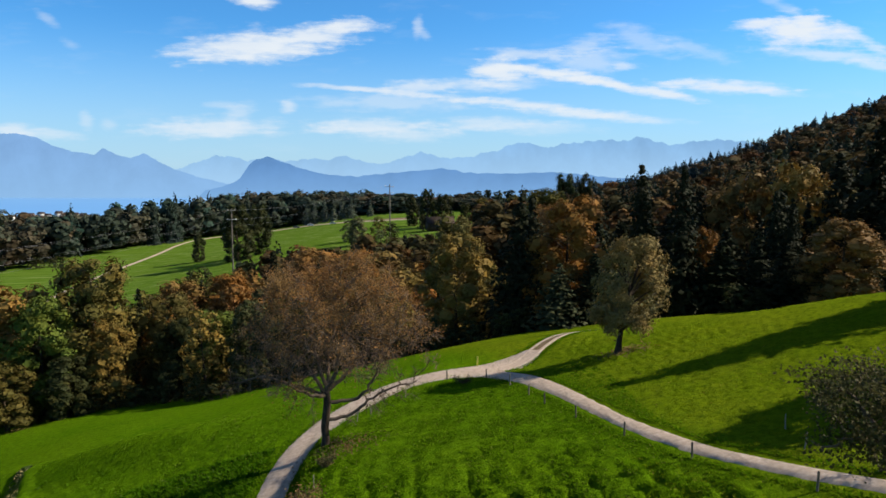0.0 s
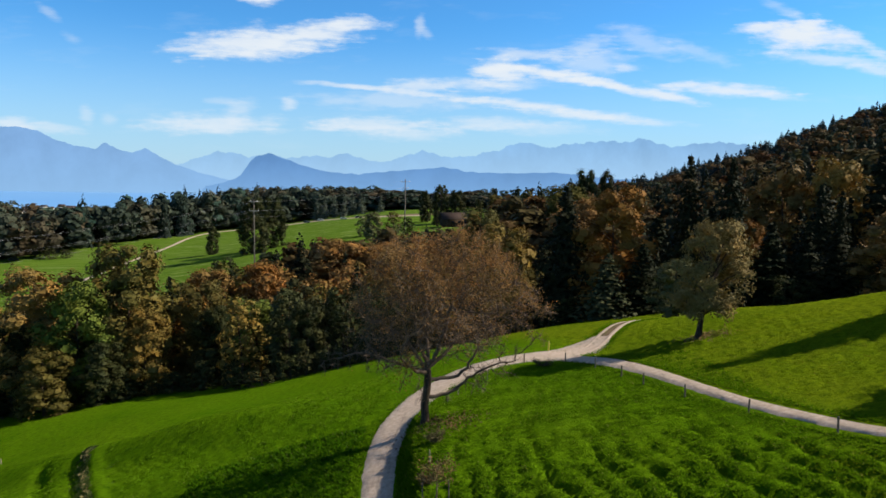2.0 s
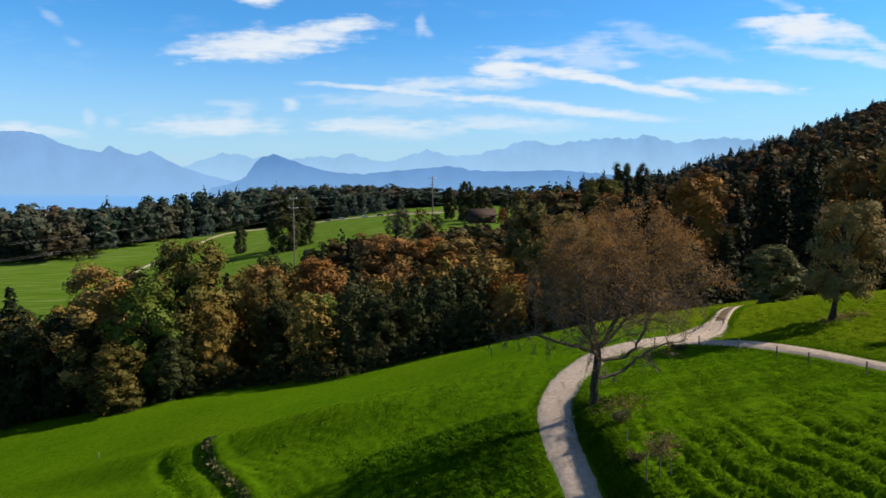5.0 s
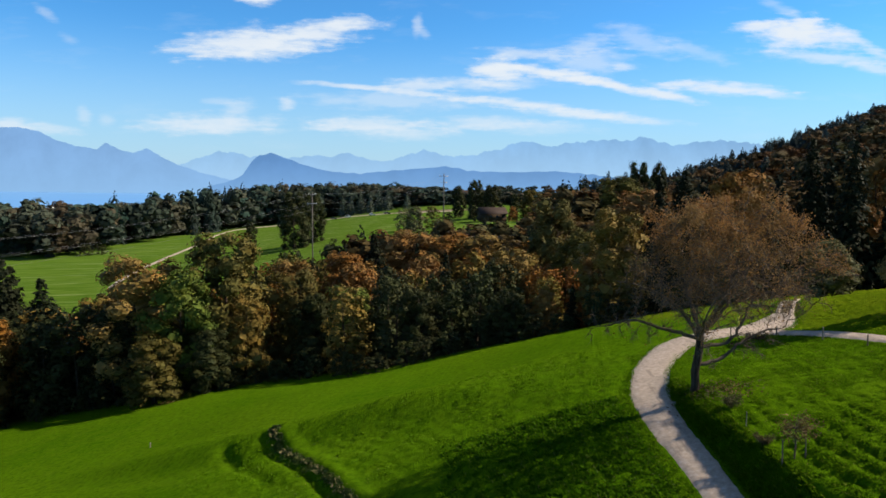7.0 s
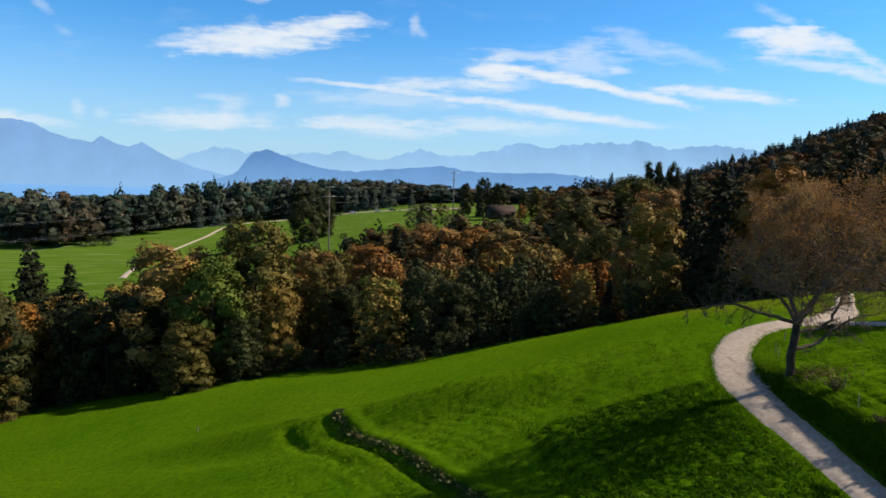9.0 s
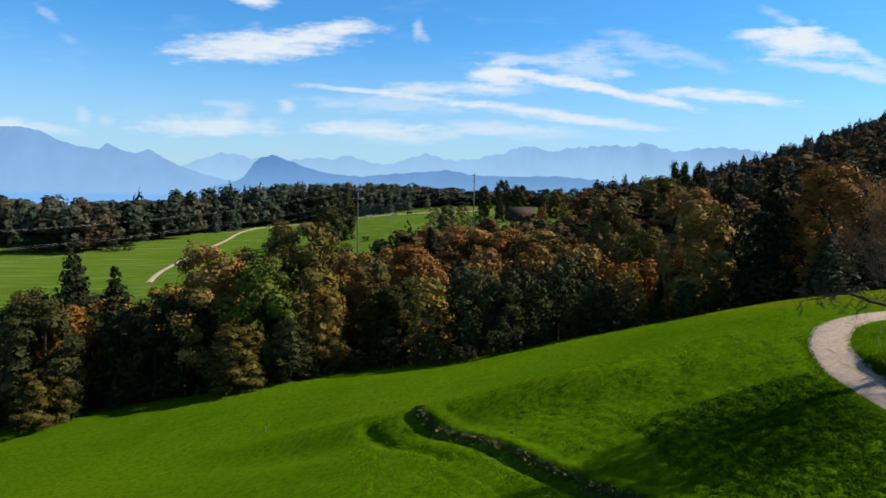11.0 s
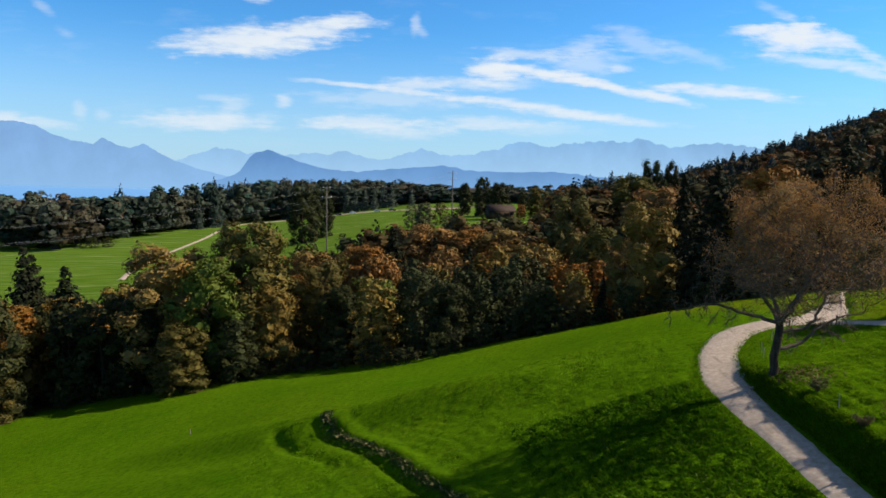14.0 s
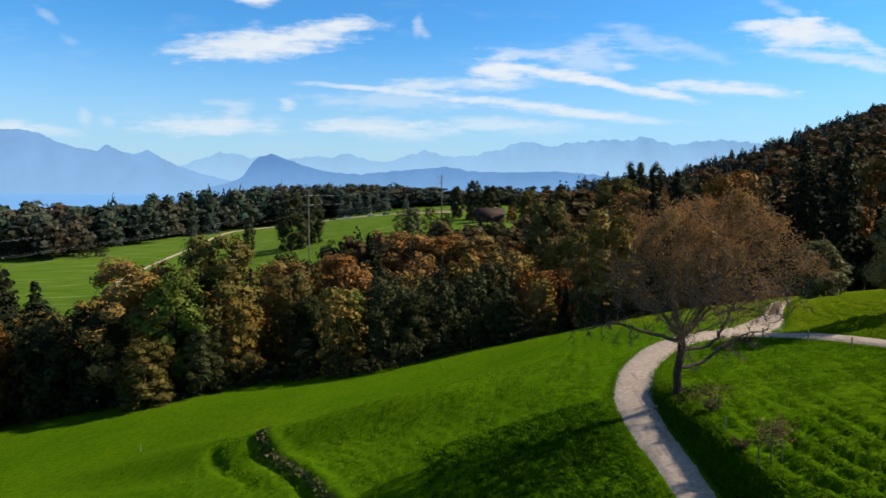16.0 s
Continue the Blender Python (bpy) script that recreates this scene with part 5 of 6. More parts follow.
def plant_lone_trees():
    rng = np.random.default_rng(31)
    # the great half-bare tree by the lane
    trunk = ((0, 0, -0.3), (0.07, 0, 0.7), (0.0, 0.03, 1.5), (0.1, -0.02, 2.2), (0.22, -0.05, 3.3), (0.2, -0.1, 4.3))
    limbs = (((0.2, -0.05, 3.9), (-1.2, 0.1, 4.4), (-2.8, 0.3, 4.7), (-4.6, 0.4, 5.2), (-6.4, 0.5, 4.7)),
             ((0.15, 0, 3.7), (-0.4, -0.1, 4.9), (-1.4, 0.1, 6.2), (-2.9, 0.3, 7.2), (-4.6, 0.4, 7.8)),
             ((0.14, 0, 3.4), (1.2, 0.3, 3.4), (2.4, 0.5, 3.6), (3.3, 0.7, 4.5), (4.0, 0.9, 5.9), (4.8, 1.0, 7.4)),
             ((0.1, 0, 2.2), (1.2, 0.2, 2.2), (2.3, 0.4, 2.6), (3.2, 0.6, 3.4), (4.6, 0.8, 4.1), (6.0, 1.0, 4.6)),
             ((0.15, 0, 3.9), (-0.3, -1.6, 4.4), (-0.9, -3.4, 5.2), (-1.4, -5.2, 6.2)),
             ((0.2, -0.1, 4.3), (-0.3, 0.1, 6.0), (-0.8, 0.4, 8.0), (-1.3, 0.3, 10.0)),
             ((0.2, -0.1, 4.3), (0.9, -0.6, 5.6), (1.3, -1.4, 7.2), (1.9, -1.8, 9.4)),
             ((0.2, -0.1, 4.2), (1.5, 0.4, 5.3), (2.8, 0.9, 6.9), (3.6, 0.8, 8.6)),
             ((0.2, -0.1, 4.3), (0.1, 1.2, 5.8), (0.2, 2.4, 7.6), (0.8, 3.2, 9.0)))
    lone_tree("broadleaf_tree", "large half-bare spreading tree with thin brown autumn leaves beside the lane", 3, -8.75, 50.9, trunk, 0.25, limbs,
              ((1.4, -1.6, 9.5), (7.2, 6.2, 5.2), 5.9), 1600, (0.245, 0.142, 0.056), 0.062, 13,
              lambda q: float(np.interp(q[2], [4.0, 6.0, 8.0, 10.5, 13.0], [0.05, 0.2, 0.5, 1.7, 4.4])) + 2.2 * math.exp(-((q[0] + 1.5)**2 + (q[1] + 5.4)**2 + (q[2] - 6.2)**2) / 1.6), low_spread=0.75, tip=0.014, power=2.1, sprig=1.1, sprigs=7)
    dense_tree("fruit_tree", "rounded olive-brown fruit tree with dense fine leaves on the slope", 8, 16.6, 66, 11.4, 4.5, 2.5, 0.27, (0.188, 0.140, 0.050), 150, 120, 0.135, lean=1.5)
    trunk = ((0, 0, -0.3), (0.06, 0, 1.1), (-0.08, 0.05, 2.2), (-0.05, 0.1, 3.2))
    limbs = [((-0.05, 0.07, 2.2 + 0.15 * k), (0.9 * math.cos(k * 1.05), 0.9 * math.sin(k * 1.05), 3.0 + 0.13 * k),
              (2.3 * math.cos(k * 1.05 + 0.1), 2.3 * math.sin(k * 1.05 + 0.1), 3.9 + 0.45 * (k % 3)), (3.7 * math.cos(k * 1.05 + 0.15), 3.7 * math.sin(k * 1.05 + 0.15), 3.6 + 0.75 * (k % 3))) for k in range(6)]
    lone_tree("fruit_tree", "old fruit tree with thin grey-green leaves beside the lane", 12, 17.2, 25.0, trunk, 0.16, limbs,
              ((0.0, 0.0, 4.7), (3.6, 3.6, 2.2), 2.7), 700, (0.062, 0.062, 0.024), 0.085, 24, lambda q: float(np.interp(q[2], [2.5, 4.5, 6.5], [0.6, 0.9, 1.2])), 0.4, 0.28, 0.008, 1.95, 0.4, 2)
    # tall trees up the slope, whose shadows lie across it
    for kind, x, y, h, r in (("s", 54.8, 60.6, 25, 7.3), ("s", 61.8, 62.5, 27, 7), ("s", 66.8, 65.5, 27, 7), ("l", 43.5, 41.4, 16, 7.3), ("l", 50.5, 38.8, 16, 7.6), ("l", 52, 44.6, 17, 7.2), ("l", 46.5, 43.0, 15, 6.6)):
        plant(kind, x, y, h, r, rng, True, LOOKS[kind].replace(" in the wood", " on the slope").replace("standing", "alone on the slope"), "trees up the slope")
    # trees of the far pasture
    for kind, x, y, h, r in (("d", -120.6, 348, 14.5, 4.2), ("d", -94, 322, 27, 8.4), ("d", -88, 338, 25, 7.6), ("h", -39, 321, 13, 5.4), ("h", -45, 340, 11, 5.4), ("l", -31.5, 345, 11, 4.8),
                             ("d", -24, 330, 9, 4.4), ("o", 8.6, 352, 8, 3.2), ("d", -10.2, 361, 8.5, 2.8), ("d", -75.3, 318, 2.6, 2.6), ("d", -209, 362, 6, 5), ("d", -203, 366, 5, 4), ("h", -28, 318, 7, 4), ("l", 20, 352, 11, 5),
                             ("d", -8.6, 385, 22, 5.6), ("d", 0.2, 380, 19, 6.0), ("d", -17.2, 400, 18.5, 5.0), ("l", 22, 390, 16, 8), ("l", 36, 370, 19, 6.5), ("d", 11, 372, 14, 3.6)):
        plant(kind, x, y, h, r, rng, h > 12, {"d": "dark green tree standing in the far pasture", "l": "olive-green tree standing in the far pasture", "h": "grey-green rounded tree in the far pasture",
                                             "o": "small orange autumn tree beside the barn"}[kind], "trees of the far pasture")
    for x, h in ((-96.7, 15), (-90.4, 16), (-83.7, 17), (-76.9, 15), (-71, 16.5), (-64.6, 15.5), (-51, 12)):
        ob = plant("s", x, 498 + rng.uniform(-3, 3), h, h * 0.30, rng, False, "young grey-green spruce in a row by the far farm road", "row of young spruces")
        for c in ob.children:
            c.color = (0.085, 0.105, 0.078, 1)


tree_models()
plant_woods()
make_far_woods()
plant_lone_trees()
for model in [o for group in MODELS.values() for o in group]:
    for o in (*model.children_recursive, model):
        bpy.data.objects.remove(o)


# ---------------------------------------------------------------- grass
def grass_tufts(name, label, seed, spots, size, blades=4, mat=None, sunk=0.0):
    """Tufts of short blades standing on the ground."""
    rng = np.random.default_rng(seed)
    n = len(spots)
    base = np.column_stack([spots, ground_height(spots[:, 0], spots[:, 1]) - 0.04 - sunk])
    p = Parts()
    for k in range(blades):
        a = rng.uniform(0, 6.28, n)
        s = size * rng.uniform(0.6, 1.3, n)
        out = np.column_stack([np.cos(a), np.sin(a), np.zeros(n)])
        side = np.column_stack([-np.sin(a), np.cos(a), np.zeros(n)]) * (s * 0.30)[:, None]
        root = base + out * (s * rng.uniform(0, 0.6, n))[:, None]
        tip = root + out * (s * rng.uniform(0.5, 1.4, n))[:, None] + np.column_stack([np.zeros((n, 2)), s * 0.8])
        verts = np.stack([root - side, root + side, tip], 1).reshape(-1, 3)
        p.add(verts, np.arange(3 * n).reshape(-1, 3))
    ob = part(name, p.mesh(name), mat or BLADES)
    return tagged(ob, label, "grass", kind="stuff")


def make_grass():
    rng = np.random.default_rng(40)
    # upper meadow, in broken rows
    x, y = rng.uniform(-10, 14, 80000), rng.uniform(27, 66, 80000)
    wave = furrow(x, y) * (1 - smooth(37, 50, y + 0.25 * x))
    keep = (lane_distance(x, y) > 1.6) & (rng.uniform(-1.0, 0.35, len(x)) < 1.9 * wave + 0.25 + 0.3 * fractal(x, y, 0.9, 2, 3)) & (rng.uniform(0, 1, len(x)) < np.interp(y, [27, 45, 66], [1, 0.8, 0.3]))
    grass_tufts("meadow_grass", "thick tussocks of green meadow grass in rows", 41, np.column_stack([x, y])[keep], 0.125, 4, None, -0.36 * wave[keep])
    # lower meadow and slope
    x, y = rng.uniform(-52, -12, 70000), rng.uniform(32, 78, 70000)
    keep = (lane_distance(x, y) > 1.5) & (rng.uniform(-0.2, 1.2, len(x)) < fractal(x, y, 5, 3, 4) + 0.8 * smooth(-30, -18, x) - 0.25)
    grass_tufts("meadow_grass", "short green grass of the sloping lower meadow", 42, np.column_stack([x, y])[keep], 0.13, 3)
    x, y = rng.uniform(10, 40, 26000), rng.uniform(26, 62, 26000)
    keep = (lane_distance(x, y) > 1.4) & (rng.uniform(-1, 1.2, len(x)) < fractal(x, y, 2.0, 3, 6))
    grass_tufts("meadow_grass", "short tufted grass of the upper slope", 43, np.column_stack([x, y])[keep], 0.10, 3, DRIER_BLADES)
    # ragged verges of the lanes
    spots = []
    for line, w in ((LANE, 1.25), (BRANCH, 1.15), (TRACK, 1.25)):
        p = spline(line, 0.12)
        way = np.gradient(p, axis=0)
        way /= np.linalg.norm(way, axis=1)[:, None]
        right = np.stack([way[:, 1], -way[:, 0]], 1)
        for side in (-1, 1):
            for _ in range(4):
                spots.append(p + right * side * (w + rng.exponential(0.22, (len(p), 1))) + rng.normal(size=p.shape) * 0.06)
    p = spline(TRACK[1:], 0.1)
    spots.append(p + rng.normal(size=p.shape) * 0.22)
    spots = np.concatenate(spots)
    keep = lane_distance(spots[:, 0], spots[:, 1]) > 1.2
    keep |= (spots[:, 1] > 74) & (spots[:, 0] > 8)
    grass_tufts("verge_grass", "ragged green grass along the edges of the lane", 44, spots[keep], 0.17, 4)
    # the shaggy bank on the upper side of the lane
    y = rng.uniform(26, 55, 9000)
    x = np.interp(y, [q[1] for q in LANE], [q[0] for q in LANE]) + rng.uniform(1.3, 3.2, len(y))
    grass_tufts("bank_grass", "long shaggy green grass on the bank above the lane", 45, np.column_stack([x, y]), 0.18, 4)


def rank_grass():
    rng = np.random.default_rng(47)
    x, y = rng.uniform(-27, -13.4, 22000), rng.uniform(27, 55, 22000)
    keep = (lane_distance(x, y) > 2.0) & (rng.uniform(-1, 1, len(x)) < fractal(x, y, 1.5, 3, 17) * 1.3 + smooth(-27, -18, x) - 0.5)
    # rank blades in the darkened colour that deepens the tree's shadow here
    grass_tufts("rank_grass", "dark lush uneven grass on the slope below the lane", 46, np.column_stack([x, y])[keep], 0.22, 4, SHADOW_BLADES)


def hedge_strip():
    """The rough strip that runs down the bank of the lower meadow."""
    rng = np.random.default_rng(50)
    line = spline(STRIP, 0.05)
    way = np.gradient(line, axis=0)
    way /= np.linalg.norm(way, axis=1)[:, None]
    right = np.stack([way[:, 1], -way[:, 0]], 1) * -1
    p = Parts()
    for k in range(20):
        off = rng.normal(size=(len(line), 1)) * (0.42 + 0.3 * fractal(line[:, 0], line[:, 1], 3.0, 2, 53))[:, None] + 0.25 * fractal(line[:, 0], line[:, 1], 4.5, 2, 54)[:, None]
        q = line + right * off + rng.normal(size=line.shape) * 0.08
        hgt = 0.32 * np.exp(-(off[:, 0] / 0.85)**2) * (0.75 + 0.35 * fractal(line[:, 0], line[:, 1], 2.2, 2, 51))
        z = ground_height(q[:, 0], q[:, 1]) + hgt * rng.uniform(0.15, 1, len(q))
        nrm = np.column_stack([right * np.sign(off), np.full(len(q), 1.7)]) + rng.normal(size=(len(q), 3)) * 0.5
        p.cards(np.column_stack([q, z]), nrm, 0.15 * rng.uniform(0.5, 1.5, len(q)), rng, 0.15)
    ob = part("rough_hedge", p.mesh("rough_hedge"), LEAVES)
    ob.color = (0.052, 0.086, 0.018, 1)
    tagged(ob, "low overgrown strip of brown scrub and dry grass down the bank", "hedge", kind="stuff")
    spots = np.repeat(line, 2, 0) + np.repeat(right, 2, 0) * np.clip(rng.normal(0.0, 0.3, (2 * len(line), 1)), -0.5, 0.5) + rng.normal(size=(2 * len(line), 2)) * 0.12
    dry = grass_tufts("dry_grass", "tufts of straw-coloured dry grass on the rough strip", 52, spots[::2], 0.17, 3, DRY, -0.22 * rng.uniform(0, 1, len(spots[::2])))
    return dry


DRY = material("dry_grass", plain((0.205, 0.175, 0.075), 0.9, 0.4, 2.0))
make_grass()
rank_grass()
hedge_strip()


# ---------------------------------------------------------------- fences, stakes, small things
def post_mesh(name, h, r, seed):
    """A weathered round post with a chamfered top, slightly out of true."""
    rng = np.random.default_rng(seed)
    p = Parts()
    tilt = rng.normal(size=2) * 0.03
    z = np.array([-0.3, 0, h * 0.5, h - 0.05, h])
    p.tube(np.column_stack([z * tilt[0], z * tilt[1], z]), r * np.array([1.1, 1.05, 1.0, 0.97, 0.7]), 8)
    return p.mesh(name, True)


def make_fence():
    ob = thing("fence", "row of weathered wooden fence posts along the branch lane", "fence", at=(6.9, 55.1, height(6.9, 55.1)))
    spots = ((0.4, 66.9), (4.1, 65.6), (5.9, 61.0), (7.0, 56.4), (7.8, 53.0), (9.3, 48.2), (11.2, 42.5), (13.3, 36.6), (16.4, 29.9), (19.8, 25.0))
    for k, (x, y) in enumerate(spots):
        q = part("post", post_mesh("post", 0.9 if k != 2 else 1.05, 0.058, 60 + k), PALE_WOOD if k == 2 else OLD_WOOD, ob, "pale new wooden post" if k == 2 else "")
        q.location = Vector((x, y, height(x, y))) - ob.location
    for x, y in ((-7.0, 56.2), (-6.1, 58.4), (-3.4, 62.4), (-8.2, 43.4), (18.4, 34.9), (19.0, 38.2)):
        s = post_mesh("stake", 0.9, 0.035, int(x * 10) + 500)
        tagged(part("stake", s, PALE_WOOD), "thin pale wooden stake standing in the grass", "stake", "stakes in the grass").location = (x, y, height(x, y))
    s = tagged(part("stake", post_mesh("stake", 1.05, 0.07, 90), YELLOW_PAINT), "yellow marker stake beside the lane bend", "stake", "marker stakes")
    s.location = (3.58, 72.8, height(3.58, 72.8))
    s = tagged(part("stake", post_mesh("stake", 0.7, 0.07, 91), PALE_WOOD), "short pale marker stake in the lower meadow", "stake", "marker stakes")
    s.location = (-64.2, 88.9, height(-64.2, 88.9))


def make_sapling():
    rng = np.random.default_rng(70)
    x, y = -7.75, 38.3
    ob = thing("sapling", "young tree with a thin withered brown crown and two stakes", "tree", at=(x, y, height(x, y)))
    stem, crown = Parts(), Parts()
    stem.tube([(0, 0, -0.1), (0.03, 0, 0.8), (0, 0.03, 1.5), (0.06, 0, 2.5)], [0.045, 0.038, 0.028, 0.006], 7)
    for k in range(26):
        a, h = rng.uniform(0, 6.28), rng.uniform(0.9, 1.9)
        r = rng.uniform(0.6, 1.25)
        e = np.array([math.cos(a) * r, math.sin(a) * r, h + rng.uniform(0.2, 0.7)])
        stem.tube([(0.02, 0, h), (e[0] * 0.5, e[1] * 0.5, h + 0.25), e], [0.014, 0.009, 0.003], 4)
        at = np.array([0, 0, h]) + (e - [0, 0, h]) * rng.uniform(0.35, 1.08, (34, 1)) + rng.normal(size=(34, 3)) * 0.15
        crown.cards(at, rng.normal(size=(34, 3)) + [0, 0, 0.5], 0.062 * rng.uniform(0.6, 1.3, 34), rng)
    part("trunk", stem.mesh("trunk", True), TWIGS, ob)
    part("leaves", crown.mesh("leaves"), LEAVES, ob).color = (0.17, 0.105, 0.045, 1)
    for sx in (-0.75, 0.7):
        s = part("stake", post_mesh("stake", 1.1, 0.035, 72), OLD_WOOD, ob, "weathered wooden stake")
        s.location = (sx, 0.25 * sx, 0)


def make_shrubs():
    rng = np.random.default_rng(75)
    for x, y, h, r, tint, label in ((19.6, 30.6, 1.7, 1.5, (0.0792, 0.066, 0.033), "untidy brownish shrub at the foot of the old fruit tree"),
                                    (-8.4, 40.6, 0.6, 0.6, (0.1122, 0.0858, 0.0363), "clump of dry brown weeds beside the sapling"),
                                    (-7.9, 46.4, 0.8, 0.7, (0.099, 0.0858, 0.0396), "clump of withered stalks under the tree"),
                                    (1.8, 64.4, 0.5, 1.1, (0.066, 0.0528, 0.033), "heap of fallen brushwood by the lane")):
        ob = thing("shrub", label, "shrub", at=(x, y, height(x, y)))
        p, st = Parts(), Parts()
        for k in range(14):
            a, q = rng.uniform(0, 6.28), r * rng.uniform(0.3, 1)
            e = np.array([math.cos(a) * q, math.sin(a) * q, h * rng.uniform(0.6, 1)])
            st.tube([(0, 0, -0.05), e * [0.4, 0.4, 0.6], e], [0.02, 0.012, 0.003], 4)
            at = e * rng.uniform(0.35, 1.05, (60, 1)) + rng.normal(size=(60, 3)) * 0.12 * r
            at[:, 2] = np.maximum(at[:, 2], 0.03)
            p.cards(at, rng.normal(size=(60, 3)) + [0, 0, 0.5], 0.06 * rng.uniform(0.6, 1.5, 60), rng, 0.4)
        part("stems", st.mesh("stems", True), TWIGS, ob)
        part("leaves", p.mesh("leaves"), LEAVES, ob).color = (*tint, 1)
    # fallen leaves under the fruit tree and the great tree
    for x, y, r, n, tint, where in ((17.2, 65.6, 2.2, 420, (0.170, 0.115, 0.060), "the fruit tree"), (-7.6, 50.0, 2.6, 500, (0.105, 0.075, 0.036), "the great tree")):
        q = rng.normal(size=(n, 2)) * r * [0.55, 0.45] + [x, y]
        p = Parts()
        p.cards(np.column_stack([q, ground_height(q[:, 0], q[:, 1]) + 0.12]), rng.normal(size=(n, 3)) * 0.4 + [0, 0, 1], 0.09 * rng.uniform(0.6, 1.4, n), rng)
        ob = tagged(part("fallen_leaves", p.mesh("fallen_leaves"), LEAVES), "brown fallen leaves in the grass under " + where, "leaves", kind="stuff")
        ob.color = (*tint, 1)


make_fence()
make_sapling()
make_shrubs()


# ---------------------------------------------------------------- power line
def mast(name, label, x, y, top, arms, r):
    z = height(x, y)
    ob = thing(name, label, "power pole", "masts of the power line", (x, y, z))
    p = Parts()
    p.tube([(0, 0, -0.5), (0, 0, (top - z) * 0.5), (0, 0, top - z)], [r, r * 0.85, r * 0.6], 10)
    part("pole", p.mesh("pole", True), CONCRETE, ob)
    for h, half in arms:
        a = Parts()
        a.box(-half, -0.09, top - z - h - 0.08, half, 0.09, top - z - h + 0.08)
        arm = part("crossarm", a.mesh("crossarm"), CABLE, ob)
        for s in (-1, 1):
            i = Parts()
            i.tube([(s * half * 0.94, 0, top - z - h + 0.08), (s * half * 0.94, 0, top - z - h + 0.3), (s * half * 0.94, 0, top - z - h + 0.42)], [0.10, 0.13, 0.06], 6)
            part("insulator", i.mesh("insulator", True), PLASTER, arm)
    return ob


def make_power_line():
    mast("power_pole", "tall slim grey concrete pole of the power line", -69, 231, 11.8, ((0.6, 1.2), (3.6, 1.5)), 0.24)
    mast("power_pole", "tall concrete mast with two crossarms in the far pasture", -25.9, 345.5, 19.6, ((1.2, 2.2), (4.2, 1.7)), 0.34)
    mast("power_pole", "concrete pole of the power line above the gully", -125, 81, 5.0, ((0.6, 1.2), (3.6, 1.5)), 0.24)
    for off, h in ((1.35, 3.5), (-1.35, 3.5), (1.1, 0.5), (-1.1, 0.5), (0, 5.5)):
        a, b, c = (-25.9 + off * 1.5, 345.5, 19.5 - h * 1.15), (-69 + off, 231, 11.8 - h), (-125 + off, 81, 5.0 - h)
        p = Parts()
        for s, e, sag in ((a, b, 2.6), (b, c, 2.6)):
            t = np.linspace(0, 1, 28)[:, None]
            line = np.array(s) * (1 - t) + np.array(e) * t
            line[:, 2] -= sag * 4 * (t * (1 - t))[:, 0]
            p.tube(line, np.full(28, 0.011), 4)
        tagged(part("power_cable", p.mesh("power_cable", True), CABLE), "thin sagging power cable between the concrete masts", "cable", "cables of the power line")


# ---------------------------------------------------------------- far buildings and cars
def gable_house(name, label, x, y, w, d, wall, ridge, turn, wall_mat, roof_mat, windows=3, group=""):
    """A house with a pitched roof: walls, roof, windows, door."""
    ob = thing(name, label, "building", group)
    ob.matrix_basis = pose(x, y, height(x, y) - 0.2, 0, 0, turn)
    b = Parts()
    b.box(-w / 2, -d / 2, 0, w / 2, d / 2, wall)
    b.add([(-w / 2, -d / 2, wall), (-w / 2, d / 2, wall), (-w / 2, 0, ridge)], [(0, 2, 1)])
    b.add([(w / 2, -d / 2, wall), (w / 2, d / 2, wall), (w / 2, 0, ridge)], [(0, 1, 2)])
    part("wall", b.mesh("wall"), wall_mat, ob)
    o = 0.7
    drop = (ridge - wall) / (d / 2) * o
    for s in (-1, 1):
        r = Parts()
        e, z = s * (d / 2 + o), wall - drop
        top = [(-w / 2 - o, e, z + 0.05), (w / 2 + o, e, z + 0.05), (w / 2 + o, 0, ridge + 0.08), (-w / 2 - o, 0, ridge + 0.08)]
        low = [(px, py, pz + 0.22) for px, py, pz in top]
        r.add(top + low, quads=[(0, 1, 2, 3), (7, 6, 5, 4), (0, 4, 5, 1), (1, 5, 6, 2), (2, 6, 7, 3), (3, 7, 4, 0)])
        part("roof_slope", r.mesh("roof_slope"), roof_mat, ob)
    for k in range(windows):
        cx = -w / 2 + w * (k + 0.5) / windows
        f = Parts()
        f.box(cx - 0.6, -d / 2 - 0.06, wall * 0.45, cx + 0.6, -d / 2 - 0.003, wall * 0.45 + 1.2)
        part("window", f.mesh("window"), GLASS_DARK, ob)
    g = Parts()
    g.box(-w * 0.3 - 1.3, -d / 2 - 0.09, 0.1, -w * 0.3 + 1.3, -d / 2 - 0.064, wall * 0.75)
    part("door", g.mesh("door"), BARN_WOOD, ob)
    return ob


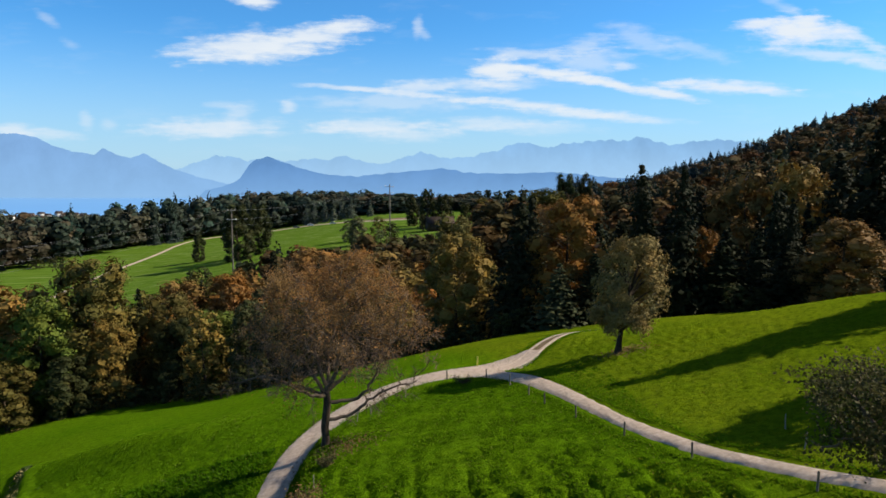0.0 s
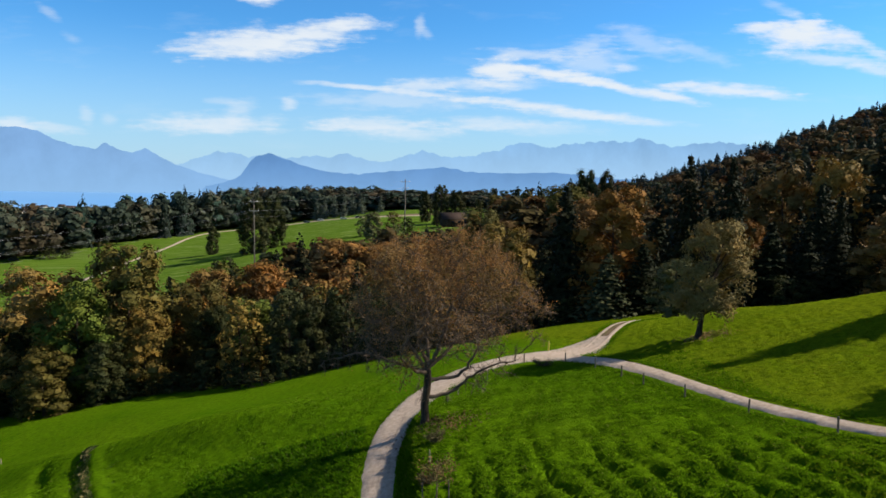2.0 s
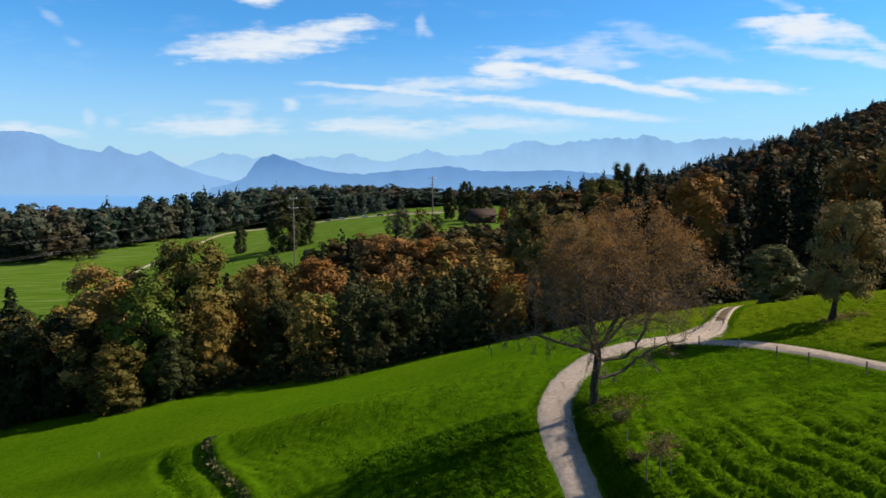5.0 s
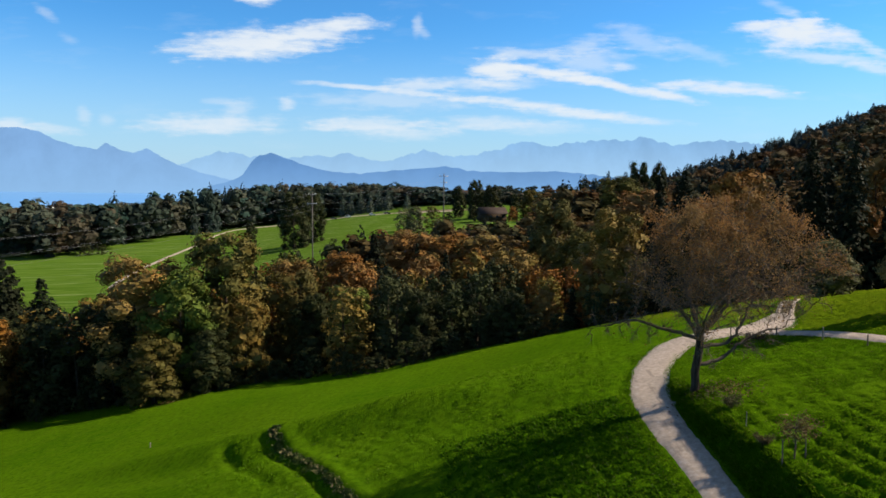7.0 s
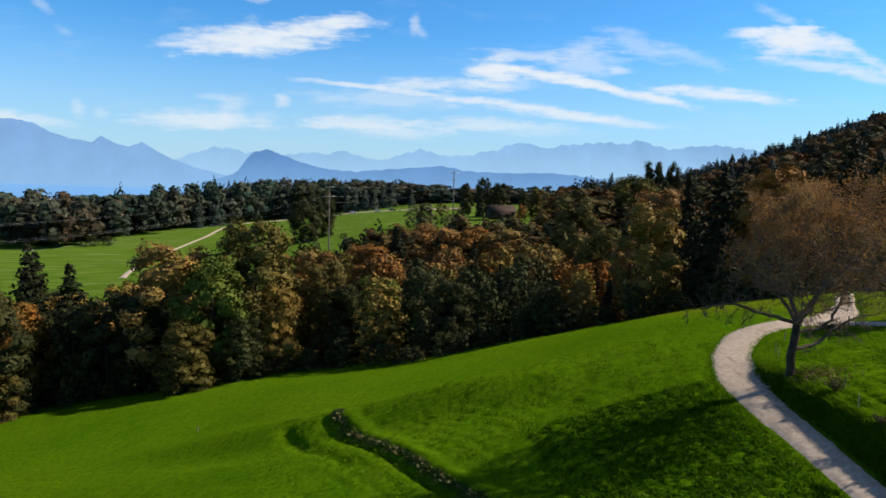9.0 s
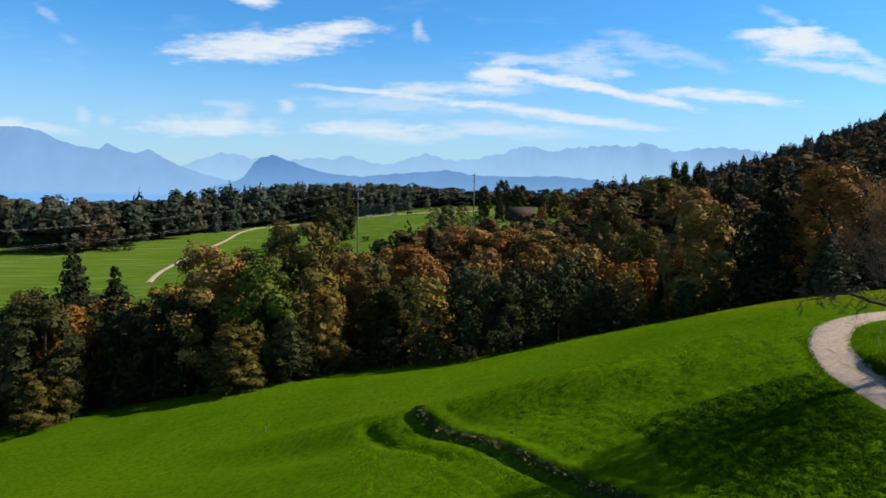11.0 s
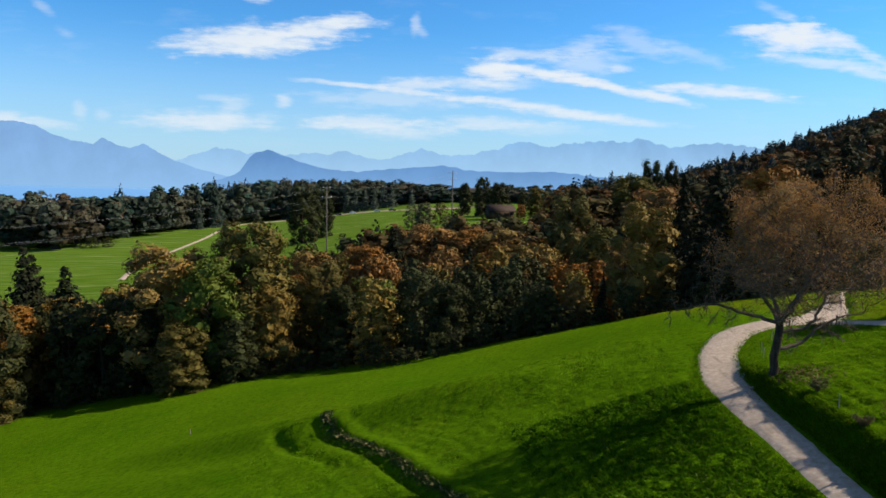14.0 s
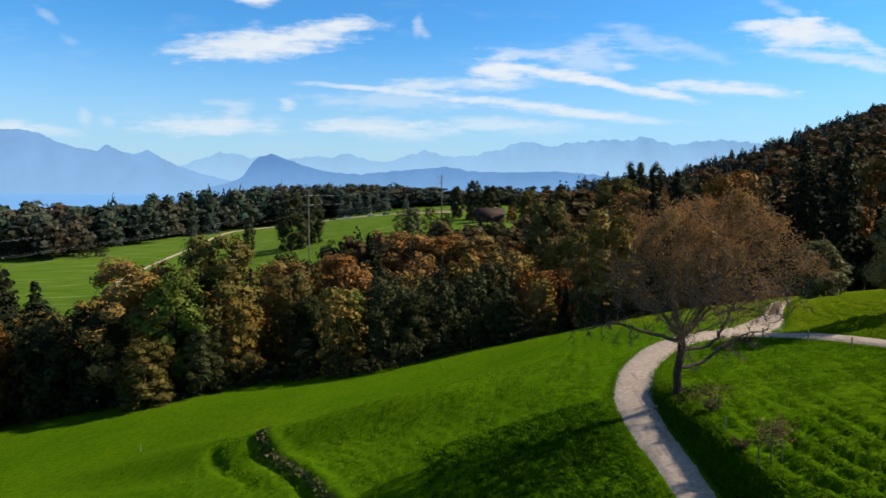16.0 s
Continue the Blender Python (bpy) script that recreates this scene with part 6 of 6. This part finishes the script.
def car(label, x, y, turn, paint):
    ob = thing("car", label, "car", "cars by the far farm road")
    ob.matrix_basis = pose(x, y, height(x, y) + 0.35, 0, 0, turn)
    outline = [(-2.1, 0.35), (2.1, 0.35), (2.15, 0.8), (1.9, 0.95), (1.0, 1.0), (0.45, 1.45), (-1.2, 1.48), (-1.9, 1.05), (-2.15, 0.95)]
    b = Parts()
    n = len(outline)
    v = [(px, s * 0.85, pz) for s in (-1, 1) for px, pz in outline]
    b.add(v, quads=[(k, (k + 1) % n, n + (k + 1) % n, n + k) for k in range(n)])
    b.add(v[:n] + [(0, -0.85, 0.8)], [(k, n, (k + 1) % n) for k in range(n)])
    b.add(v[n:] + [(0, 0.85, 0.8)], [(k, (k + 1) % n, n) for k in range(n)])
    part("body", b.mesh("body"), paint, ob)
    w = Parts()
    w.box(-1.1, -0.87, 1.0, 0.6, 0.87, 1.36)
    part("windows", w.mesh("windows"), GLASS_DARK, ob, "dark glass band")
    for wx in (-1.3, 1.35):
        for wy in (-0.8, 0.8):
            t = Parts()
            t.tube([(wx, wy - 0.1, 0.33), (wx, wy + 0.1, 0.33), (wx, wy + 0.101, 0.33)], [0.33, 0.33, 0.05], 12)
            part("wheel", t.mesh("wheel"), RUBBER, ob)


def make_far_places():
    gable_house("barn", "low dark wooden barn with a brown tiled roof", -1.7, 357, 13, 9, 3.8, 6.6, 12, BARN_WOOD, ROOF_TILE, 4)
    gable_house("farmhouse", "small farmhouse with a brown roof among the far trees", -10, 528, 12, 9, 5, 9, 15, PLASTER, ROOF_TILE, 3)
    gable_house("farmhouse", "white farmhouse with a brown roof on the far hill", 26, 700, 12, 9, 4.5, 8, 75, PLASTER, ROOF_TILE, 3)
    for x, y, turn, paint, label in ((-72, 462, 12, CAR_WHITE, "white car parked by the far farm road"), (-100, 482, -8, CAR_DARK, "dark car parked by the far farm road"),
                                     (-90, 480, 5, CAR_WHITE, "light car standing beside the far farm road"), (-62, 458, 20, CAR_DARK, "small dark car by the far farm road")):
        car(label, x, y, turn, paint)
    field = ((-58, 462), (-40, 458), (-15, 456), (5, 456))
    tagged(part("ploughed_strip", ribbon("ploughed_strip", field, (8, 10, 9), 0.25, 9, 5, 3.0), EARTH), "narrow strip of bare brown earth beyond the pasture", "field", kind="structure")
    # the small town on the lake shore, too far off to count
    rng = np.random.default_rng(80)
    walls, roofs = Parts(), Parts()
    for k in range(90):
        x, y = -810 + rng.normal() * 90, 1450 + rng.normal() * 55
        z, w, d, h = height(x, y), rng.uniform(8, 14), rng.uniform(8, 11), rng.uniform(5, 9)
        walls.box(x - w / 2, y - d / 2, z - 3, x + w / 2, y + d / 2, z + h)
        v = [(x - w / 2, y - d / 2, z + h), (x + w / 2, y - d / 2, z + h), (x + w / 2, y + d / 2, z + h), (x - w / 2, y + d / 2, z + h), (x - w / 2, y, z + h + 4), (x + w / 2, y, z + h + 4)]
        roofs.add(v, [(0, 4, 3), (1, 2, 5)], [(0, 1, 5, 4), (3, 4, 5, 2)])
    tagged(part("town_houses", walls.mesh("town_houses"), PLASTER), "pale houses of a small town by the lake", "houses", kind="stuff")
    tagged(part("town_roofs", roofs.mesh("town_roofs"), ROOF_TILE), "brown roofs of the small lakeside town", "roofs", kind="stuff")


make_power_line()
make_far_places()
